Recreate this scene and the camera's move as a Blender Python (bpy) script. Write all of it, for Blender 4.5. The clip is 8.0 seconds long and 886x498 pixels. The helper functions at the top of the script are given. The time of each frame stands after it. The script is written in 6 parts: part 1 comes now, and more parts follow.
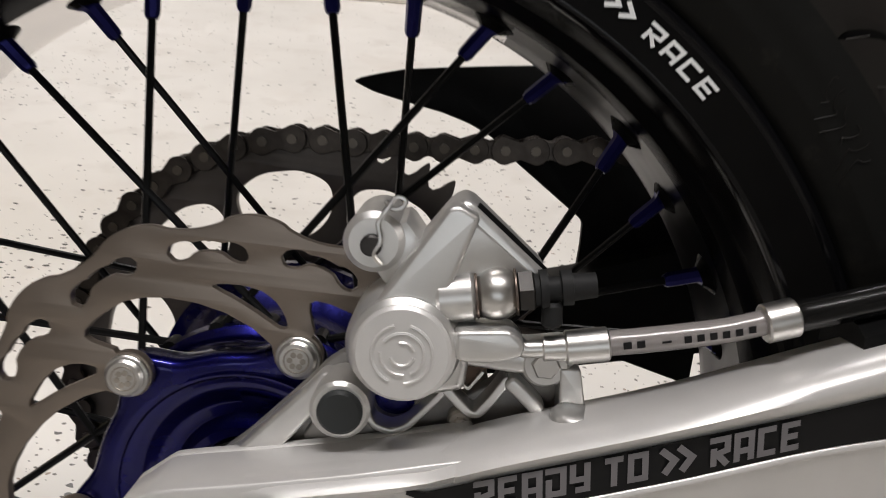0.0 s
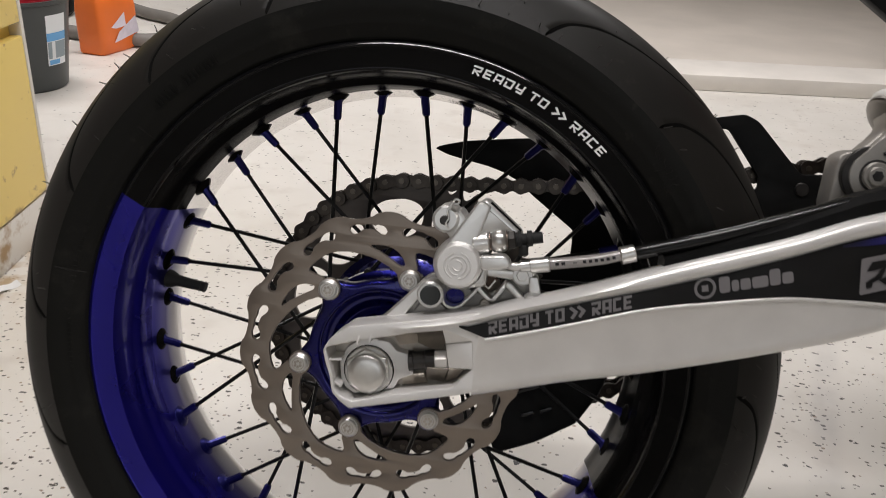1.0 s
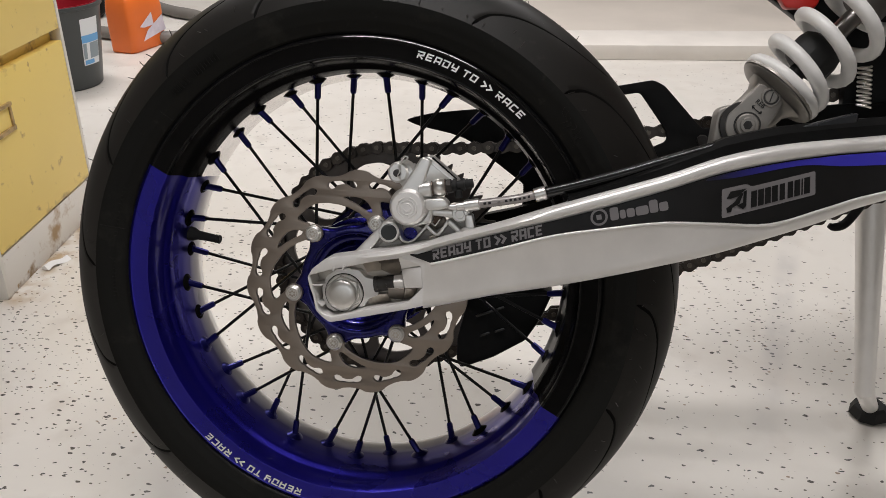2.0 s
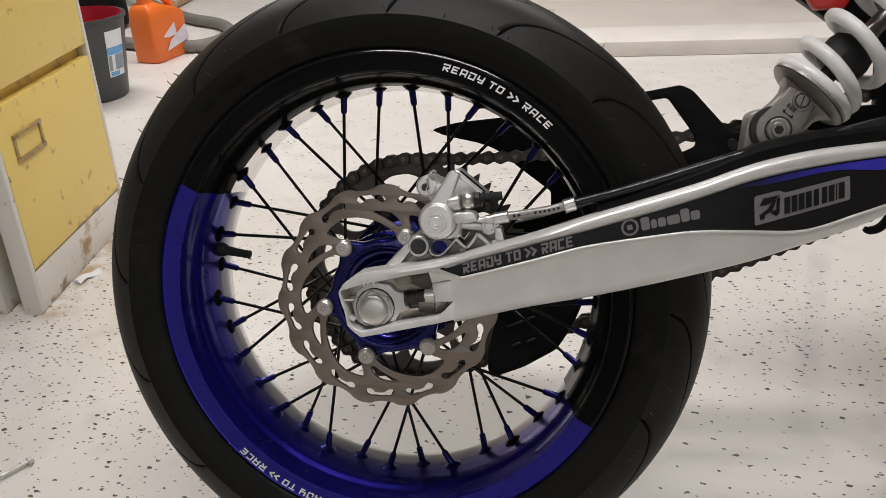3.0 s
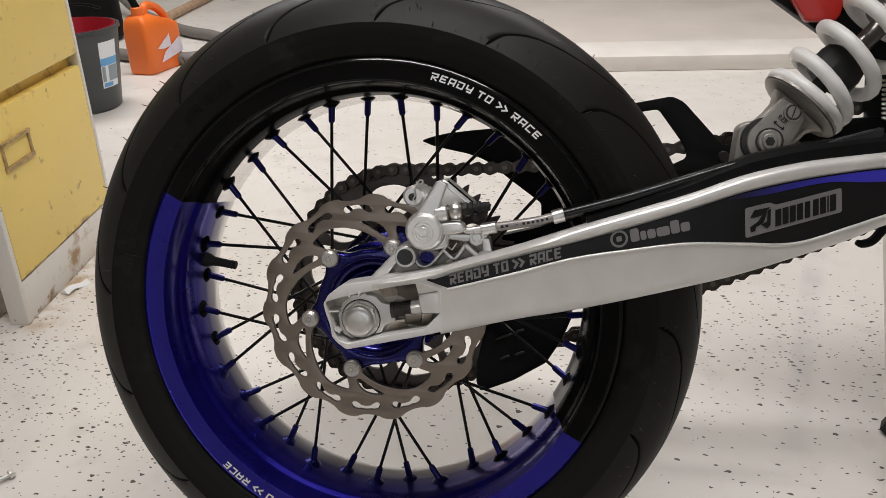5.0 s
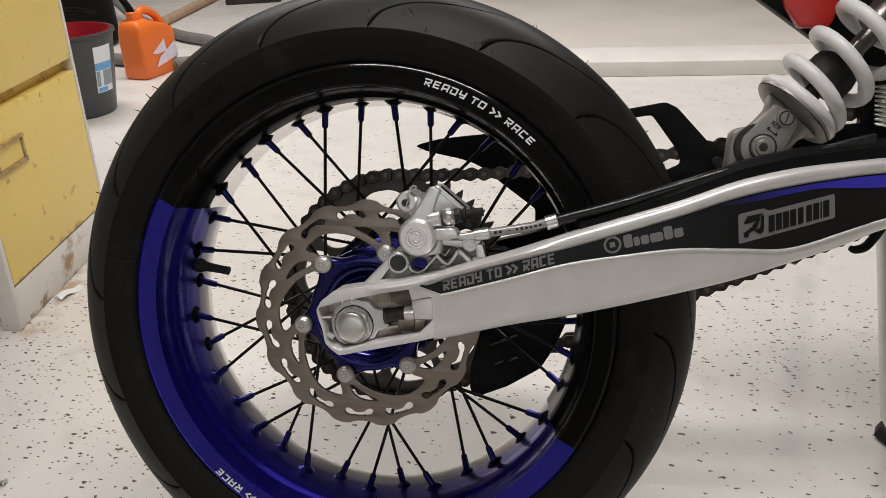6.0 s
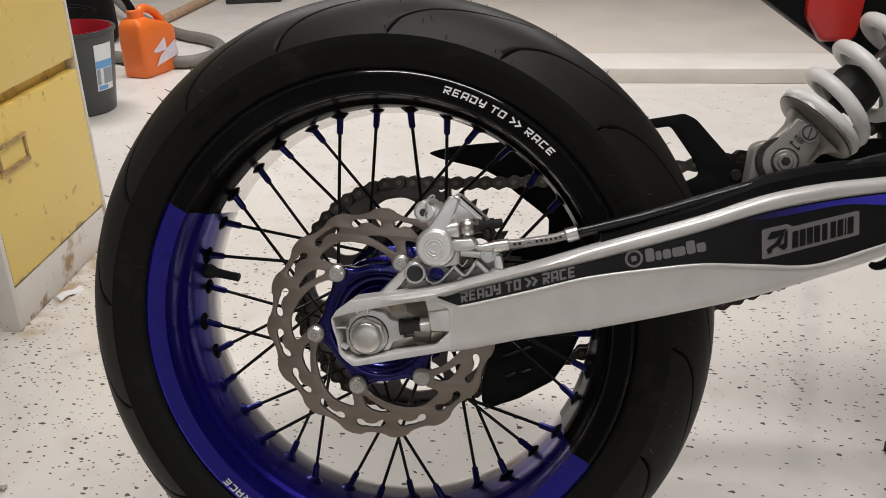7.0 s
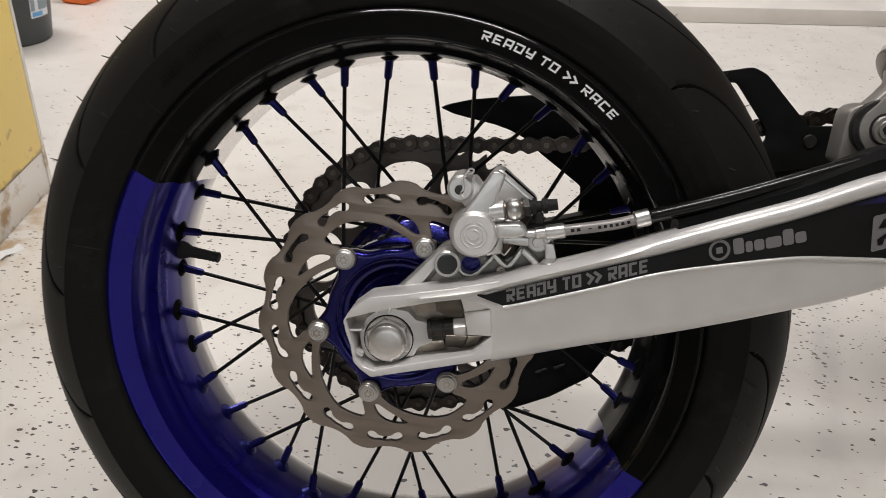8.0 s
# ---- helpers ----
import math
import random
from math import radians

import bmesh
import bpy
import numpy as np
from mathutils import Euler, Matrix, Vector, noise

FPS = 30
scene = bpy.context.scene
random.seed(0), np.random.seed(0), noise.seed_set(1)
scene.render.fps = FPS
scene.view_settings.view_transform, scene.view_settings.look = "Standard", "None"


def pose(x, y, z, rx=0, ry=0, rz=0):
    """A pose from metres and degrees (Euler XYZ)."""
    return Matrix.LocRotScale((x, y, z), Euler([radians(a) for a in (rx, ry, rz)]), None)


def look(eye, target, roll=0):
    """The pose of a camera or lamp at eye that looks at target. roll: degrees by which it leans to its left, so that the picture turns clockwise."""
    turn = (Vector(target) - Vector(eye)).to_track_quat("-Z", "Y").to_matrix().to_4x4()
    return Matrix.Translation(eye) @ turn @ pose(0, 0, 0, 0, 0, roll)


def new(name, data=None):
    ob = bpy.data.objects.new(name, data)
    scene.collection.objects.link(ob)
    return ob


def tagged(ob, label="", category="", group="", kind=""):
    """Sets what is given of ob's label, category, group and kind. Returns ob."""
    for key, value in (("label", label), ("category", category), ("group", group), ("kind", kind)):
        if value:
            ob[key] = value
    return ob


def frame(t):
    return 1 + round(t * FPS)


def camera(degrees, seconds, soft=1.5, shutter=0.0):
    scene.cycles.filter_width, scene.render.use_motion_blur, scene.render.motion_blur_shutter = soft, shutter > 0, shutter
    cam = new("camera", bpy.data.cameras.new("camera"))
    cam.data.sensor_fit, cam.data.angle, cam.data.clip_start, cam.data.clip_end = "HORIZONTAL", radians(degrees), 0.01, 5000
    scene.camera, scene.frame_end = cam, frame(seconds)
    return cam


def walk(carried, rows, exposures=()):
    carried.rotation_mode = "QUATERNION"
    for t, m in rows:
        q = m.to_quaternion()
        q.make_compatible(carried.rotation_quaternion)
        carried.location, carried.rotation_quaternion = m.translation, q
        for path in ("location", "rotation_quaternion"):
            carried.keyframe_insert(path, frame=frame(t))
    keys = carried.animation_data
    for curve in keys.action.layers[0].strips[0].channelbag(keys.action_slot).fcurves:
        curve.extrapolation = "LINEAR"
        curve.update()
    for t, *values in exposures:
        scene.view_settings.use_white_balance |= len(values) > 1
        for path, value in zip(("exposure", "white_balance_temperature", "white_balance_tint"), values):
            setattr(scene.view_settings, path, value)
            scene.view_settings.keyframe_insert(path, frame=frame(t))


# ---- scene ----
cam = camera(55.55, 8.0, 0.8, 0.2)
PATH = [
    (0, (0.0781, -0.2972, 0.5790), (0.0626, 0.5765, 0.0928), 5.75),
    (0.2, (0.0741, -0.3461, 0.6012), (0.0409, 0.5478, 0.1542), 6.03),
    (0.5, (0.0868, -0.4375, 0.6459), (0.0138, 0.4588, 0.2084), 4.54),
    (0.8, (0.1013, -0.5471, 0.6869), (0.0057, 0.3500, 0.2556), 3.84),
    (1, (0.1205, -0.6166, 0.6900), (0.0077, 0.2798, 0.2613), 3.07),
    (1.2, (0.1470, -0.6696, 0.6909), (0.0200, 0.2247, 0.2618), 2.39),
    (1.5, (0.1904, -0.7272, 0.7042), (0.0557, 0.1625, 0.2679), 1.28),
    (1.7, (0.2110, -0.7560, 0.7202), (0.0702, 0.1297, 0.2778), 0.69),
    (2.8, (0.2184, -0.7817, 0.7443), (0.0399, 0.0930, 0.2938), -2.19),
    (3, (0.2095, -0.7651, 0.7464), (0.0287, 0.1095, 0.2965), -2.30),
    (3.5, (0.2118, -0.7491, 0.7394), (0.0299, 0.1266, 0.2921), -2.33),
    (4, (0.2112, -0.7574, 0.7389), (0.0310, 0.1211, 0.2964), -2.09),
    (4.5, (0.2132, -0.7569, 0.7384), (0.0345, 0.1242, 0.3005), -1.90),
    (6, (0.2174, -0.7529, 0.7383), (0.0452, 0.1335, 0.3086), -1.65),
    (6.5, (0.2175, -0.7538, 0.7355), (0.0473, 0.1341, 0.3082), -1.36),
    (7, (0.1934, -0.7430, 0.7409), (0.0290, 0.1457, 0.3130), -0.59),
    (7.2, (0.1724, -0.7225, 0.7473), (0.0139, 0.1627, 0.3099), -0.47),
    (7.5, (0.1388, -0.6791, 0.7276), (-0.0082, 0.2048, 0.2835), 0.48),
    (7.8, (0.1086, -0.6405, 0.7140), (-0.0144, 0.2329, 0.2428), 1.15),
    (8, (0.1014, -0.6117, 0.7131), (0.0055, 0.2511, 0.2168), 1.61),
]
walk(cam, [(t, look(eye, target, roll)) for t, eye, target, roll in PATH])

TYRE_R = 0.319
DISC_PHASE = 91.0

# ---- light: a closed garage lit by ceiling tubes ----
world = bpy.data.worlds.new("world")
scene.world = world
world.use_nodes = True
world.node_tree.nodes["Background"].inputs[0].default_value = (0.9, 0.95, 1.0, 1)
world.node_tree.nodes["Background"].inputs[1].default_value = 0.02
scene.view_settings.exposure = 0.0
TUBES = [(0.60, 2.05), (-1.5, 2.05), (0.05, -0.30)]
TUBE_POWER = {0.60: 17.4, -1.5: 23.0, 0.05: 15.0}
for tx, ty in TUBES:
    for dy in (-0.06, 0.06):
        lamp = bpy.data.lights.new("tube_light", "AREA")
        lamp.shape, lamp.size, lamp.size_y = "RECTANGLE", 1.4, 0.045
        lamp.energy, lamp.color = TUBE_POWER[tx], (1.0, 0.964, 0.966)
        new("tube_light", lamp).matrix_world = pose(tx, ty + dy, 2.50)
# fill light at an added, unseen window behind, to brighten upright faces
front_fill = bpy.data.lights.new("added_window_fill", "AREA")
front_fill.shape, front_fill.size, front_fill.size_y = "RECTANGLE", 2.4, 1.1
front_fill.energy, front_fill.color = 8.4, (0.92, 0.96, 1.0)
new("added_window_fill", front_fill).matrix_world = pose(0.3, -2.96, 1.55, 90, 0, 0)


# ---- materials ----
def material(name, color, rough=0.5, metal=0.0, coat=0.0, vary=0.0, scale=40.0, bump=0.0, bump_scale=200.0, spec=0.5, coord="Object"):
    m = bpy.data.materials.new(name)
    m.use_nodes = True
    nt = m.node_tree
    bsdf = nt.nodes["Principled BSDF"]
    bsdf.inputs["Base Color"].default_value = (*color, 1)
    bsdf.inputs["Roughness"].default_value = rough
    bsdf.inputs["Metallic"].default_value = metal
    bsdf.inputs["Coat Weight"].default_value = coat
    bsdf.inputs["Specular IOR Level"].default_value = spec
    bsdf.inputs["Coat Roughness"].default_value = 0.06
    tc = nt.nodes.new("ShaderNodeTexCoord")
    if vary:
        n = nt.nodes.new("ShaderNodeTexNoise")
        n.inputs["Scale"].default_value, n.inputs["Detail"].default_value = scale, 6
        nt.links.new(tc.outputs[coord], n.inputs["Vector"])
        ramp = nt.nodes.new("ShaderNodeValToRGB")
        ramp.color_ramp.elements[0].position, ramp.color_ramp.elements[1].position = 0.3, 0.7
        ramp.color_ramp.elements[0].color = (*[c * (1 - vary) for c in color], 1)
        ramp.color_ramp.elements[1].color = (*[min(1, c * (1 + vary)) for c in color], 1)
        nt.links.new(n.outputs["Fac"], ramp.inputs["Fac"])
        nt.links.new(ramp.outputs["Color"], bsdf.inputs["Base Color"])
        mr = nt.nodes.new("ShaderNodeMapRange")
        mr.inputs["To Min"].default_value, mr.inputs["To Max"].default_value = rough * 0.8, min(1, rough * 1.25)
        nt.links.new(n.outputs["Fac"], mr.inputs["Value"])
        nt.links.new(mr.outputs["Result"], bsdf.inputs["Roughness"])
    if bump:
        b = nt.nodes.new("ShaderNodeBump")
        nb = nt.nodes.new("ShaderNodeTexNoise")
        nb.inputs["Scale"].default_value, nb.inputs["Detail"].default_value = bump_scale, 4
        nt.links.new(tc.outputs[coord], nb.inputs["Vector"])
        b.inputs["Strength"].default_value, b.inputs["Distance"].default_value = bump, 0.002
        nt.links.new(nb.outputs["Fac"], b.inputs["Height"])
        nt.links.new(b.outputs["Normal"], bsdf.inputs["Normal"])
    return m


def floor_material():
    """Cream floor coating with scattered dark chips and faint grime."""
    m = bpy.data.materials.new("floor_coating")
    m.use_nodes = True
    nt = m.node_tree
    N, L = nt.nodes, nt.links
    bsdf = N["Principled BSDF"]
    tc = N.new("ShaderNodeTexCoord")

    def noise_tex(scale, detail=4):
        n = N.new("ShaderNodeTexNoise")
        n.inputs["Scale"].default_value, n.inputs["Detail"].default_value = scale, detail
        L.new(tc.outputs["Object"], n.inputs["Vector"])
        return n.outputs["Fac"]

    def ramp(fac, p0, p1, c0=(0, 0, 0, 1), c1=(1, 1, 1, 1)):
        r = N.new("ShaderNodeValToRGB")
        r.color_ramp.elements[0].position, r.color_ramp.elements[1].position = p0, p1
        r.color_ramp.elements[0].color, r.color_ramp.elements[1].color = c0, c1
        L.new(fac, r.inputs["Fac"])
        return r.outputs["Color"]

    def mix(fac, a, b, kind="MIX"):
        x = N.new("ShaderNodeMix")
        x.data_type, x.blend_type = "RGBA", kind
        if isinstance(fac, float):
            x.inputs[0].default_value = fac
        else:
            L.new(fac, x.inputs[0])
        for sock, v in ((x.inputs[6], a), (x.inputs[7], b)):
            if isinstance(v, tuple):
                sock.default_value = v
            else:
                L.new(v, sock)
        return x.outputs[2]

    def math_node(op, a, b):
        n = N.new("ShaderNodeMath")
        n.operation = op
        for sock, v in zip(n.inputs, (a, b)):
            if isinstance(v, float):
                sock.default_value = v
            else:
                L.new(v, sock)
        return n.outputs[0]

    base = mix(ramp(noise_tex(2.2), 0.35, 0.7), (0.652, 0.622, 0.574, 1), (0.742, 0.711, 0.662, 1))
    base = mix(ramp(noise_tex(14, 8), 0.55, 0.8), base, (0.60, 0.56, 0.51, 1))
    base = mix(math_node("MULTIPLY", ramp(noise_tex(4.3, 6), 0.54, 0.74), 0.45), base, (0.56, 0.50, 0.44, 1))
    # chips: stretched cells, a share of them kept, of uneven size
    density = ramp(noise_tex(1.6, 2), 0.35, 0.58)
    # fewer chips towards the back of the room
    sepo = N.new("ShaderNodeSeparateXYZ")
    L.new(tc.outputs["Object"], sepo.inputs[0])
    back = N.new("ShaderNodeMapRange")
    back.inputs["From Min"].default_value, back.inputs["From Max"].default_value = 0.3, 1.5
    back.inputs["To Min"].default_value, back.inputs["To Max"].default_value = 1.0, 0.16
    L.new(sepo.outputs["Y"], back.inputs["Value"])
    dens = N.new("ShaderNodeMath")
    dens.operation = "MULTIPLY"
    L.new(density, dens.inputs[0])
    L.new(back.outputs["Result"], dens.inputs[1])
    density = dens.outputs[0]
    for scale, stretch, keep, size, tone in ((92, 1.7, 0.66, 0.118, (0.065, 0.058, 0.048, 1)), (150, 1.5, 0.72, 0.120, (0.105, 0.092, 0.072, 1)), (120, 1.6, 0.92, 0.11, (0.27, 0.20, 0.14, 1)), (58, 1.7, 0.78, 0.068, (0.06, 0.058, 0.054, 1))):
        mp = N.new("ShaderNodeMapping")
        mp.inputs["Scale"].default_value = (scale / stretch, scale, 1)
        mp.inputs["Rotation"].default_value = (0, 0, scale * 0.1)
        L.new(tc.outputs["Object"], mp.inputs["Vector"])
        wob = N.new("ShaderNodeTexNoise")
        wob.inputs["Scale"].default_value, wob.inputs["Detail"].default_value = 170, 0
        L.new(tc.outputs["Object"], wob.inputs["Vector"])
        add = N.new("ShaderNodeMix")
        add.data_type, add.blend_type = "RGBA", "LINEAR_LIGHT"
        add.inputs[0].default_value = 0.17
        L.new(mp.outputs["Vector"], add.inputs[6])
        L.new(wob.outputs["Color"], add.inputs[7])
        v = N.new("ShaderNodeTexVoronoi")
        v.voronoi_dimensions = "2D"
        v.inputs["Scale"].default_value = 1.0
        L.new(add.outputs[2], v.inputs["Vector"])
        sep = N.new("ShaderNodeSeparateColor")
        L.new(v.outputs["Color"], sep.inputs[0])
        near = N.new("ShaderNodeMath")
        near.operation = "MULTIPLY"
        L.new(sep.outputs[1], near.inputs[0])
        near.inputs[1].default_value = size * 2
        lt = N.new("ShaderNodeMath")
        lt.operation = "LESS_THAN"
        L.new(v.outputs["Distance"], lt.inputs[0])
        L.new(near.outputs[0], lt.inputs[1])
        bar = math_node("SUBTRACT", 1.0, math_node("MULTIPLY", density if scale != 58 else back.outputs["Result"], 1.0 - keep))
        both = math_node("MULTIPLY", lt.outputs[0], math_node("GREATER_THAN", sep.outputs[0], bar))
        base = mix(both, base, tone)
    def band(v, a, b):
        n = N.new("ShaderNodeMapRange")
        n.interpolation_type = "SMOOTHSTEP"
        n.inputs["From Min"].default_value, n.inputs["From Max"].default_value = a, b
        L.new(v, n.inputs["Value"])
        return n.outputs["Result"]

    # ochre dirt along the foot of the cabinet
    front = math_node("ADD", math_node("MULTIPLY", sepo.outputs["X"], 0.99192), math_node("MULTIPLY", sepo.outputs["Y"], 0.12683))
    side = math_node("ADD", math_node("MULTIPLY", sepo.outputs["X"], -0.12683), math_node("MULTIPLY", sepo.outputs["Y"], 0.99192))
    dirt = math_node("MULTIPLY", band(front, -0.615, -0.690), math_node("MULTIPLY", band(side, 0.40, 0.46), band(side, 0.90, 0.80)))
    dirt = math_node("MULTIPLY", dirt, band(front, -0.86, -0.78))
    dirt = math_node("MULTIPLY", dirt, ramp(noise_tex(24, 7), 0.42, 0.66))
    base = mix(math_node("MULTIPLY", dirt, 0.9), base, (0.42, 0.29, 0.15, 1))
    # a faint grey streak that runs across the floor
    across = math_node("SUBTRACT", math_node("SUBTRACT", sepo.outputs["X"], math_node("MULTIPLY", sepo.outputs["Y"], 0.243)), 0.44)
    mark = math_node("MULTIPLY", band(math_node("ABSOLUTE", across, 0.0), 0.030, 0.004), math_node("MULTIPLY", band(sepo.outputs["Y"], 0.95, 0.70), band(sepo.outputs["Y"], 0.10, 0.30)))
    mark = math_node("MULTIPLY", math_node("MULTIPLY", mark, ramp(noise_tex(11, 4), 0.25, 0.75)), 0.5)
    base = mix(mark, base, (0.36, 0.35, 0.36, 1))
    L.new(base, bsdf.inputs["Base Color"])
    L.new(ramp(noise_tex(9, 6), 0.3, 0.75, (0.28, 0.28, 0.28, 1), (0.5, 0.5, 0.5, 1)), bsdf.inputs["Roughness"])
    b = N.new("ShaderNodeBump")
    b.inputs["Strength"].default_value, b.inputs["Distance"].default_value = 0.08, 0.002
    L.new(noise_tex(90), b.inputs["Height"])
    L.new(b.outputs["Normal"], bsdf.inputs["Normal"])
    return m


def stained_material(name, color, stain, amount=0.62, scale=9.0, rough=0.45, creep=()):
    """Paint with rust and grime patches of their own shape; creep: heights from which ragged rust climbs."""
    m = material(name, color, rough)
    nt = m.node_tree
    N, L = nt.nodes, nt.links
    bsdf = N["Principled BSDF"]
    tc = N["Texture Coordinate"]
    n1 = N.new("ShaderNodeTexNoise")
    n1.inputs["Scale"].default_value, n1.inputs["Detail"].default_value, n1.inputs["Roughness"].default_value = scale, 9, 0.7
    L.new(tc.outputs["Object"], n1.inputs["Vector"])
    r1 = N.new("ShaderNodeValToRGB")
    r1.color_ramp.elements[0].position, r1.color_ramp.elements[1].position = amount, amount + 0.1
    L.new(n1.outputs["Fac"], r1.inputs["Fac"])
    n2 = N.new("ShaderNodeTexNoise")
    n2.inputs["Scale"].default_value = 3.0
    L.new(tc.outputs["Object"], n2.inputs["Vector"])
    x0 = N.new("ShaderNodeMix")
    x0.data_type = "RGBA"
    L.new(n2.outputs["Fac"], x0.inputs[0])
    x0.inputs[6].default_value = (*[c * 0.88 for c in color], 1)
    x0.inputs[7].default_value = (*[min(1, c * 1.1) for c in color], 1)
    x = N.new("ShaderNodeMix")
    x.data_type = "RGBA"
    spots = N.new("ShaderNodeTexNoise")
    spots.inputs["Scale"].default_value, spots.inputs["Detail"].default_value, spots.inputs["Roughness"].default_value = scale * 5, 4, 0.6
    L.new(tc.outputs["Object"], spots.inputs["Vector"])
    rs = N.new("ShaderNodeValToRGB")
    rs.color_ramp.elements[0].position, rs.color_ramp.elements[1].position = 0.645, 0.72
    L.new(spots.outputs["Fac"], rs.inputs["Fac"])
    both = N.new("ShaderNodeMix")
    both.data_type, both.blend_type = "RGBA", "LIGHTEN"
    both.inputs[0].default_value = 1.0
    L.new(r1.outputs["Color"], both.inputs[6])
    L.new(rs.outputs["Color"], both.inputs[7])
    L.new(both.outputs[2], x.inputs[0])
    L.new(x0.outputs[2], x.inputs[6])
    x.inputs[7].default_value = (*stain, 1)
    top = x.outputs[2]
    for low, high in creep:
        sep = N.new("ShaderNodeSeparateXYZ")
        L.new(tc.outputs["Object"], sep.inputs[0])
        mr = N.new("ShaderNodeMapRange")
        mr.inputs["From Min"].default_value, mr.inputs["From Max"].default_value = low, high
        mr.inputs["To Min"].default_value, mr.inputs["To Max"].default_value = 0.22, -0.10
        L.new(sep.outputs["Z"], mr.inputs["Value"])
        rag = N.new("ShaderNodeTexNoise")
        rag.inputs["Scale"].default_value, rag.inputs["Detail"].default_value, rag.inputs["Roughness"].default_value = 17, 7, 0.62
        L.new(tc.outputs["Object"], rag.inputs["Vector"])
        both = N.new("ShaderNodeMath")
        L.new(mr.outputs["Result"], both.inputs[0])
        L.new(rag.outputs["Fac"], both.inputs[1])
        rr = N.new("ShaderNodeValToRGB")
        rr.color_ramp.elements[0].position, rr.color_ramp.elements[1].position = 0.66, 0.80
        L.new(both.outputs[0], rr.inputs["Fac"])
        y = N.new("ShaderNodeMix")
        y.data_type = "RGBA"
        L.new(rr.outputs["Color"], y.inputs[0])
        L.new(top, y.inputs[6])
        y.inputs[7].default_value = (*[c * 0.75 for c in stain], 1)
        top = y.outputs[2]
    L.new(top, bsdf.inputs["Base Color"])
    return m


RUBBER = stained_material("tyre_rubber", (0.0092, 0.0090, 0.0080), (0.0180, 0.0170, 0.0148), 0.56, 16, 0.42)
TREAD = stained_material("tread_rubber", (0.0118, 0.0107, 0.0095), (0.0170, 0.0152, 0.0132), 0.57, 13, 0.47)
for rubber, gloss in ((RUBBER, 0.10), (TREAD, 0.17)):
    rubber.node_tree.nodes["Principled BSDF"].inputs["Specular IOR Level"].default_value = gloss
# same rubber, darkened to paint in the shade inside the grooves
GROOVE_SHADE = material("shaded_groove_rubber", (0.0045, 0.0044, 0.0042), 0.7, spec=0.05)
BLUE = material("blue_gloss", (0.018, 0.0135, 0.300), 0.27, 0.85, coat=0.5, vary=0.08, scale=15)
BLUE.node_tree.nodes["Principled BSDF"].inputs["Coat Roughness"].default_value = 0.05


def reflection_gradient(name, full, half, y0, y1):
    """Lacquer into polished metal, with the metal's reflection across the well painted as a gradient."""
    m = material(name, full, 0.30, 0.85)
    N, L = m.node_tree.nodes, m.node_tree.links
    sep = N.new("ShaderNodeSeparateXYZ")
    L.new(N["Texture Coordinate"].outputs["Object"], sep.inputs[0])
    mr = N.new("ShaderNodeMapRange")
    mr.inputs["From Min"].default_value, mr.inputs["From Max"].default_value = y0, y1
    L.new(sep.outputs["Y"], mr.inputs["Value"])
    ramp = N.new("ShaderNodeValToRGB")
    ramp.color_ramp.elements[0].color = (*full, 1)
    ramp.color_ramp.elements[1].color = (0.80, 0.79, 0.79, 1)
    mid = ramp.color_ramp.elements.new(0.5)
    mid.color = (*half, 1)
    L.new(mr.outputs["Result"], ramp.inputs["Fac"])
    L.new(ramp.outputs["Color"], N["Principled BSDF"].inputs["Base Color"])
    return m


BLUE_REFLECTION = reflection_gradient("blue_reflection_on_metal", (0.022, 0.018, 0.26), (0.075, 0.07, 0.20), -0.017, 0.020)
DARK_REFLECTION = reflection_gradient("dark_reflection_on_metal", (0.006, 0.006, 0.007), (0.06, 0.058, 0.06), 0.000, 0.045)
BLUE_ANO = material("blue_anodised", (0.0045, 0.0042, 0.105), 0.26, 0.9, coat=0.6, vary=0.12, scale=60)
BLACK_GLOSS = material("black_gloss", (0.004, 0.004, 0.0045), 0.11, 0.0, vary=0.2, scale=20, spec=0.28)
BLACK_SATIN = material("black_satin", (0.0065, 0.0062, 0.006), 0.25, 0.0, vary=0.2, scale=20, spec=0.02)
RIM_SILVER = material("rim_silver", (0.82, 0.80, 0.79), 0.18, 0.9, vary=0.06, scale=30)
SPOKE = material("spoke_black", (0.008, 0.008, 0.008), 0.3, 0.2, spec=0.22)
NIPPLE = material("nipple_blue", (0.008, 0.008, 0.10), 0.3, 0.7)
DISC = material("disc_steel", (0.265, 0.224, 0.190), 0.40, 0.9, vary=0.10, scale=22, bump=0.02, bump_scale=1200)
STEEL = material("bright_steel", (0.70, 0.685, 0.66), 0.33, 1.0, vary=0.1, scale=80, bump=0.02)
ALU = material("cast_aluminium", (0.73, 0.72, 0.70), 0.33, 0.78, vary=0.06, scale=60, bump=0.02, bump_scale=1400)
# rough cast alloy with the caliper's shade on the tray put into its colour
CAST_SHADE = material("shaded_rough_cast", (0.36, 0.345, 0.325), 0.5, 0.6, vary=0.15, scale=60, bump=0.04, bump_scale=900)
ARM = material("swingarm_aluminium", (0.77, 0.752, 0.732), 0.35, 0.36, vary=0.05, scale=30, bump=0.025, bump_scale=1500)
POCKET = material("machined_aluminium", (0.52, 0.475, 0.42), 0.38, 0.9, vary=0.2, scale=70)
# darker copy of the machined alloy, for pocket facets turned from the light
FACET_SHADE = material("shaded_facet_aluminium", (0.27, 0.245, 0.215), 0.32, 0.9, vary=0.2, scale=70)
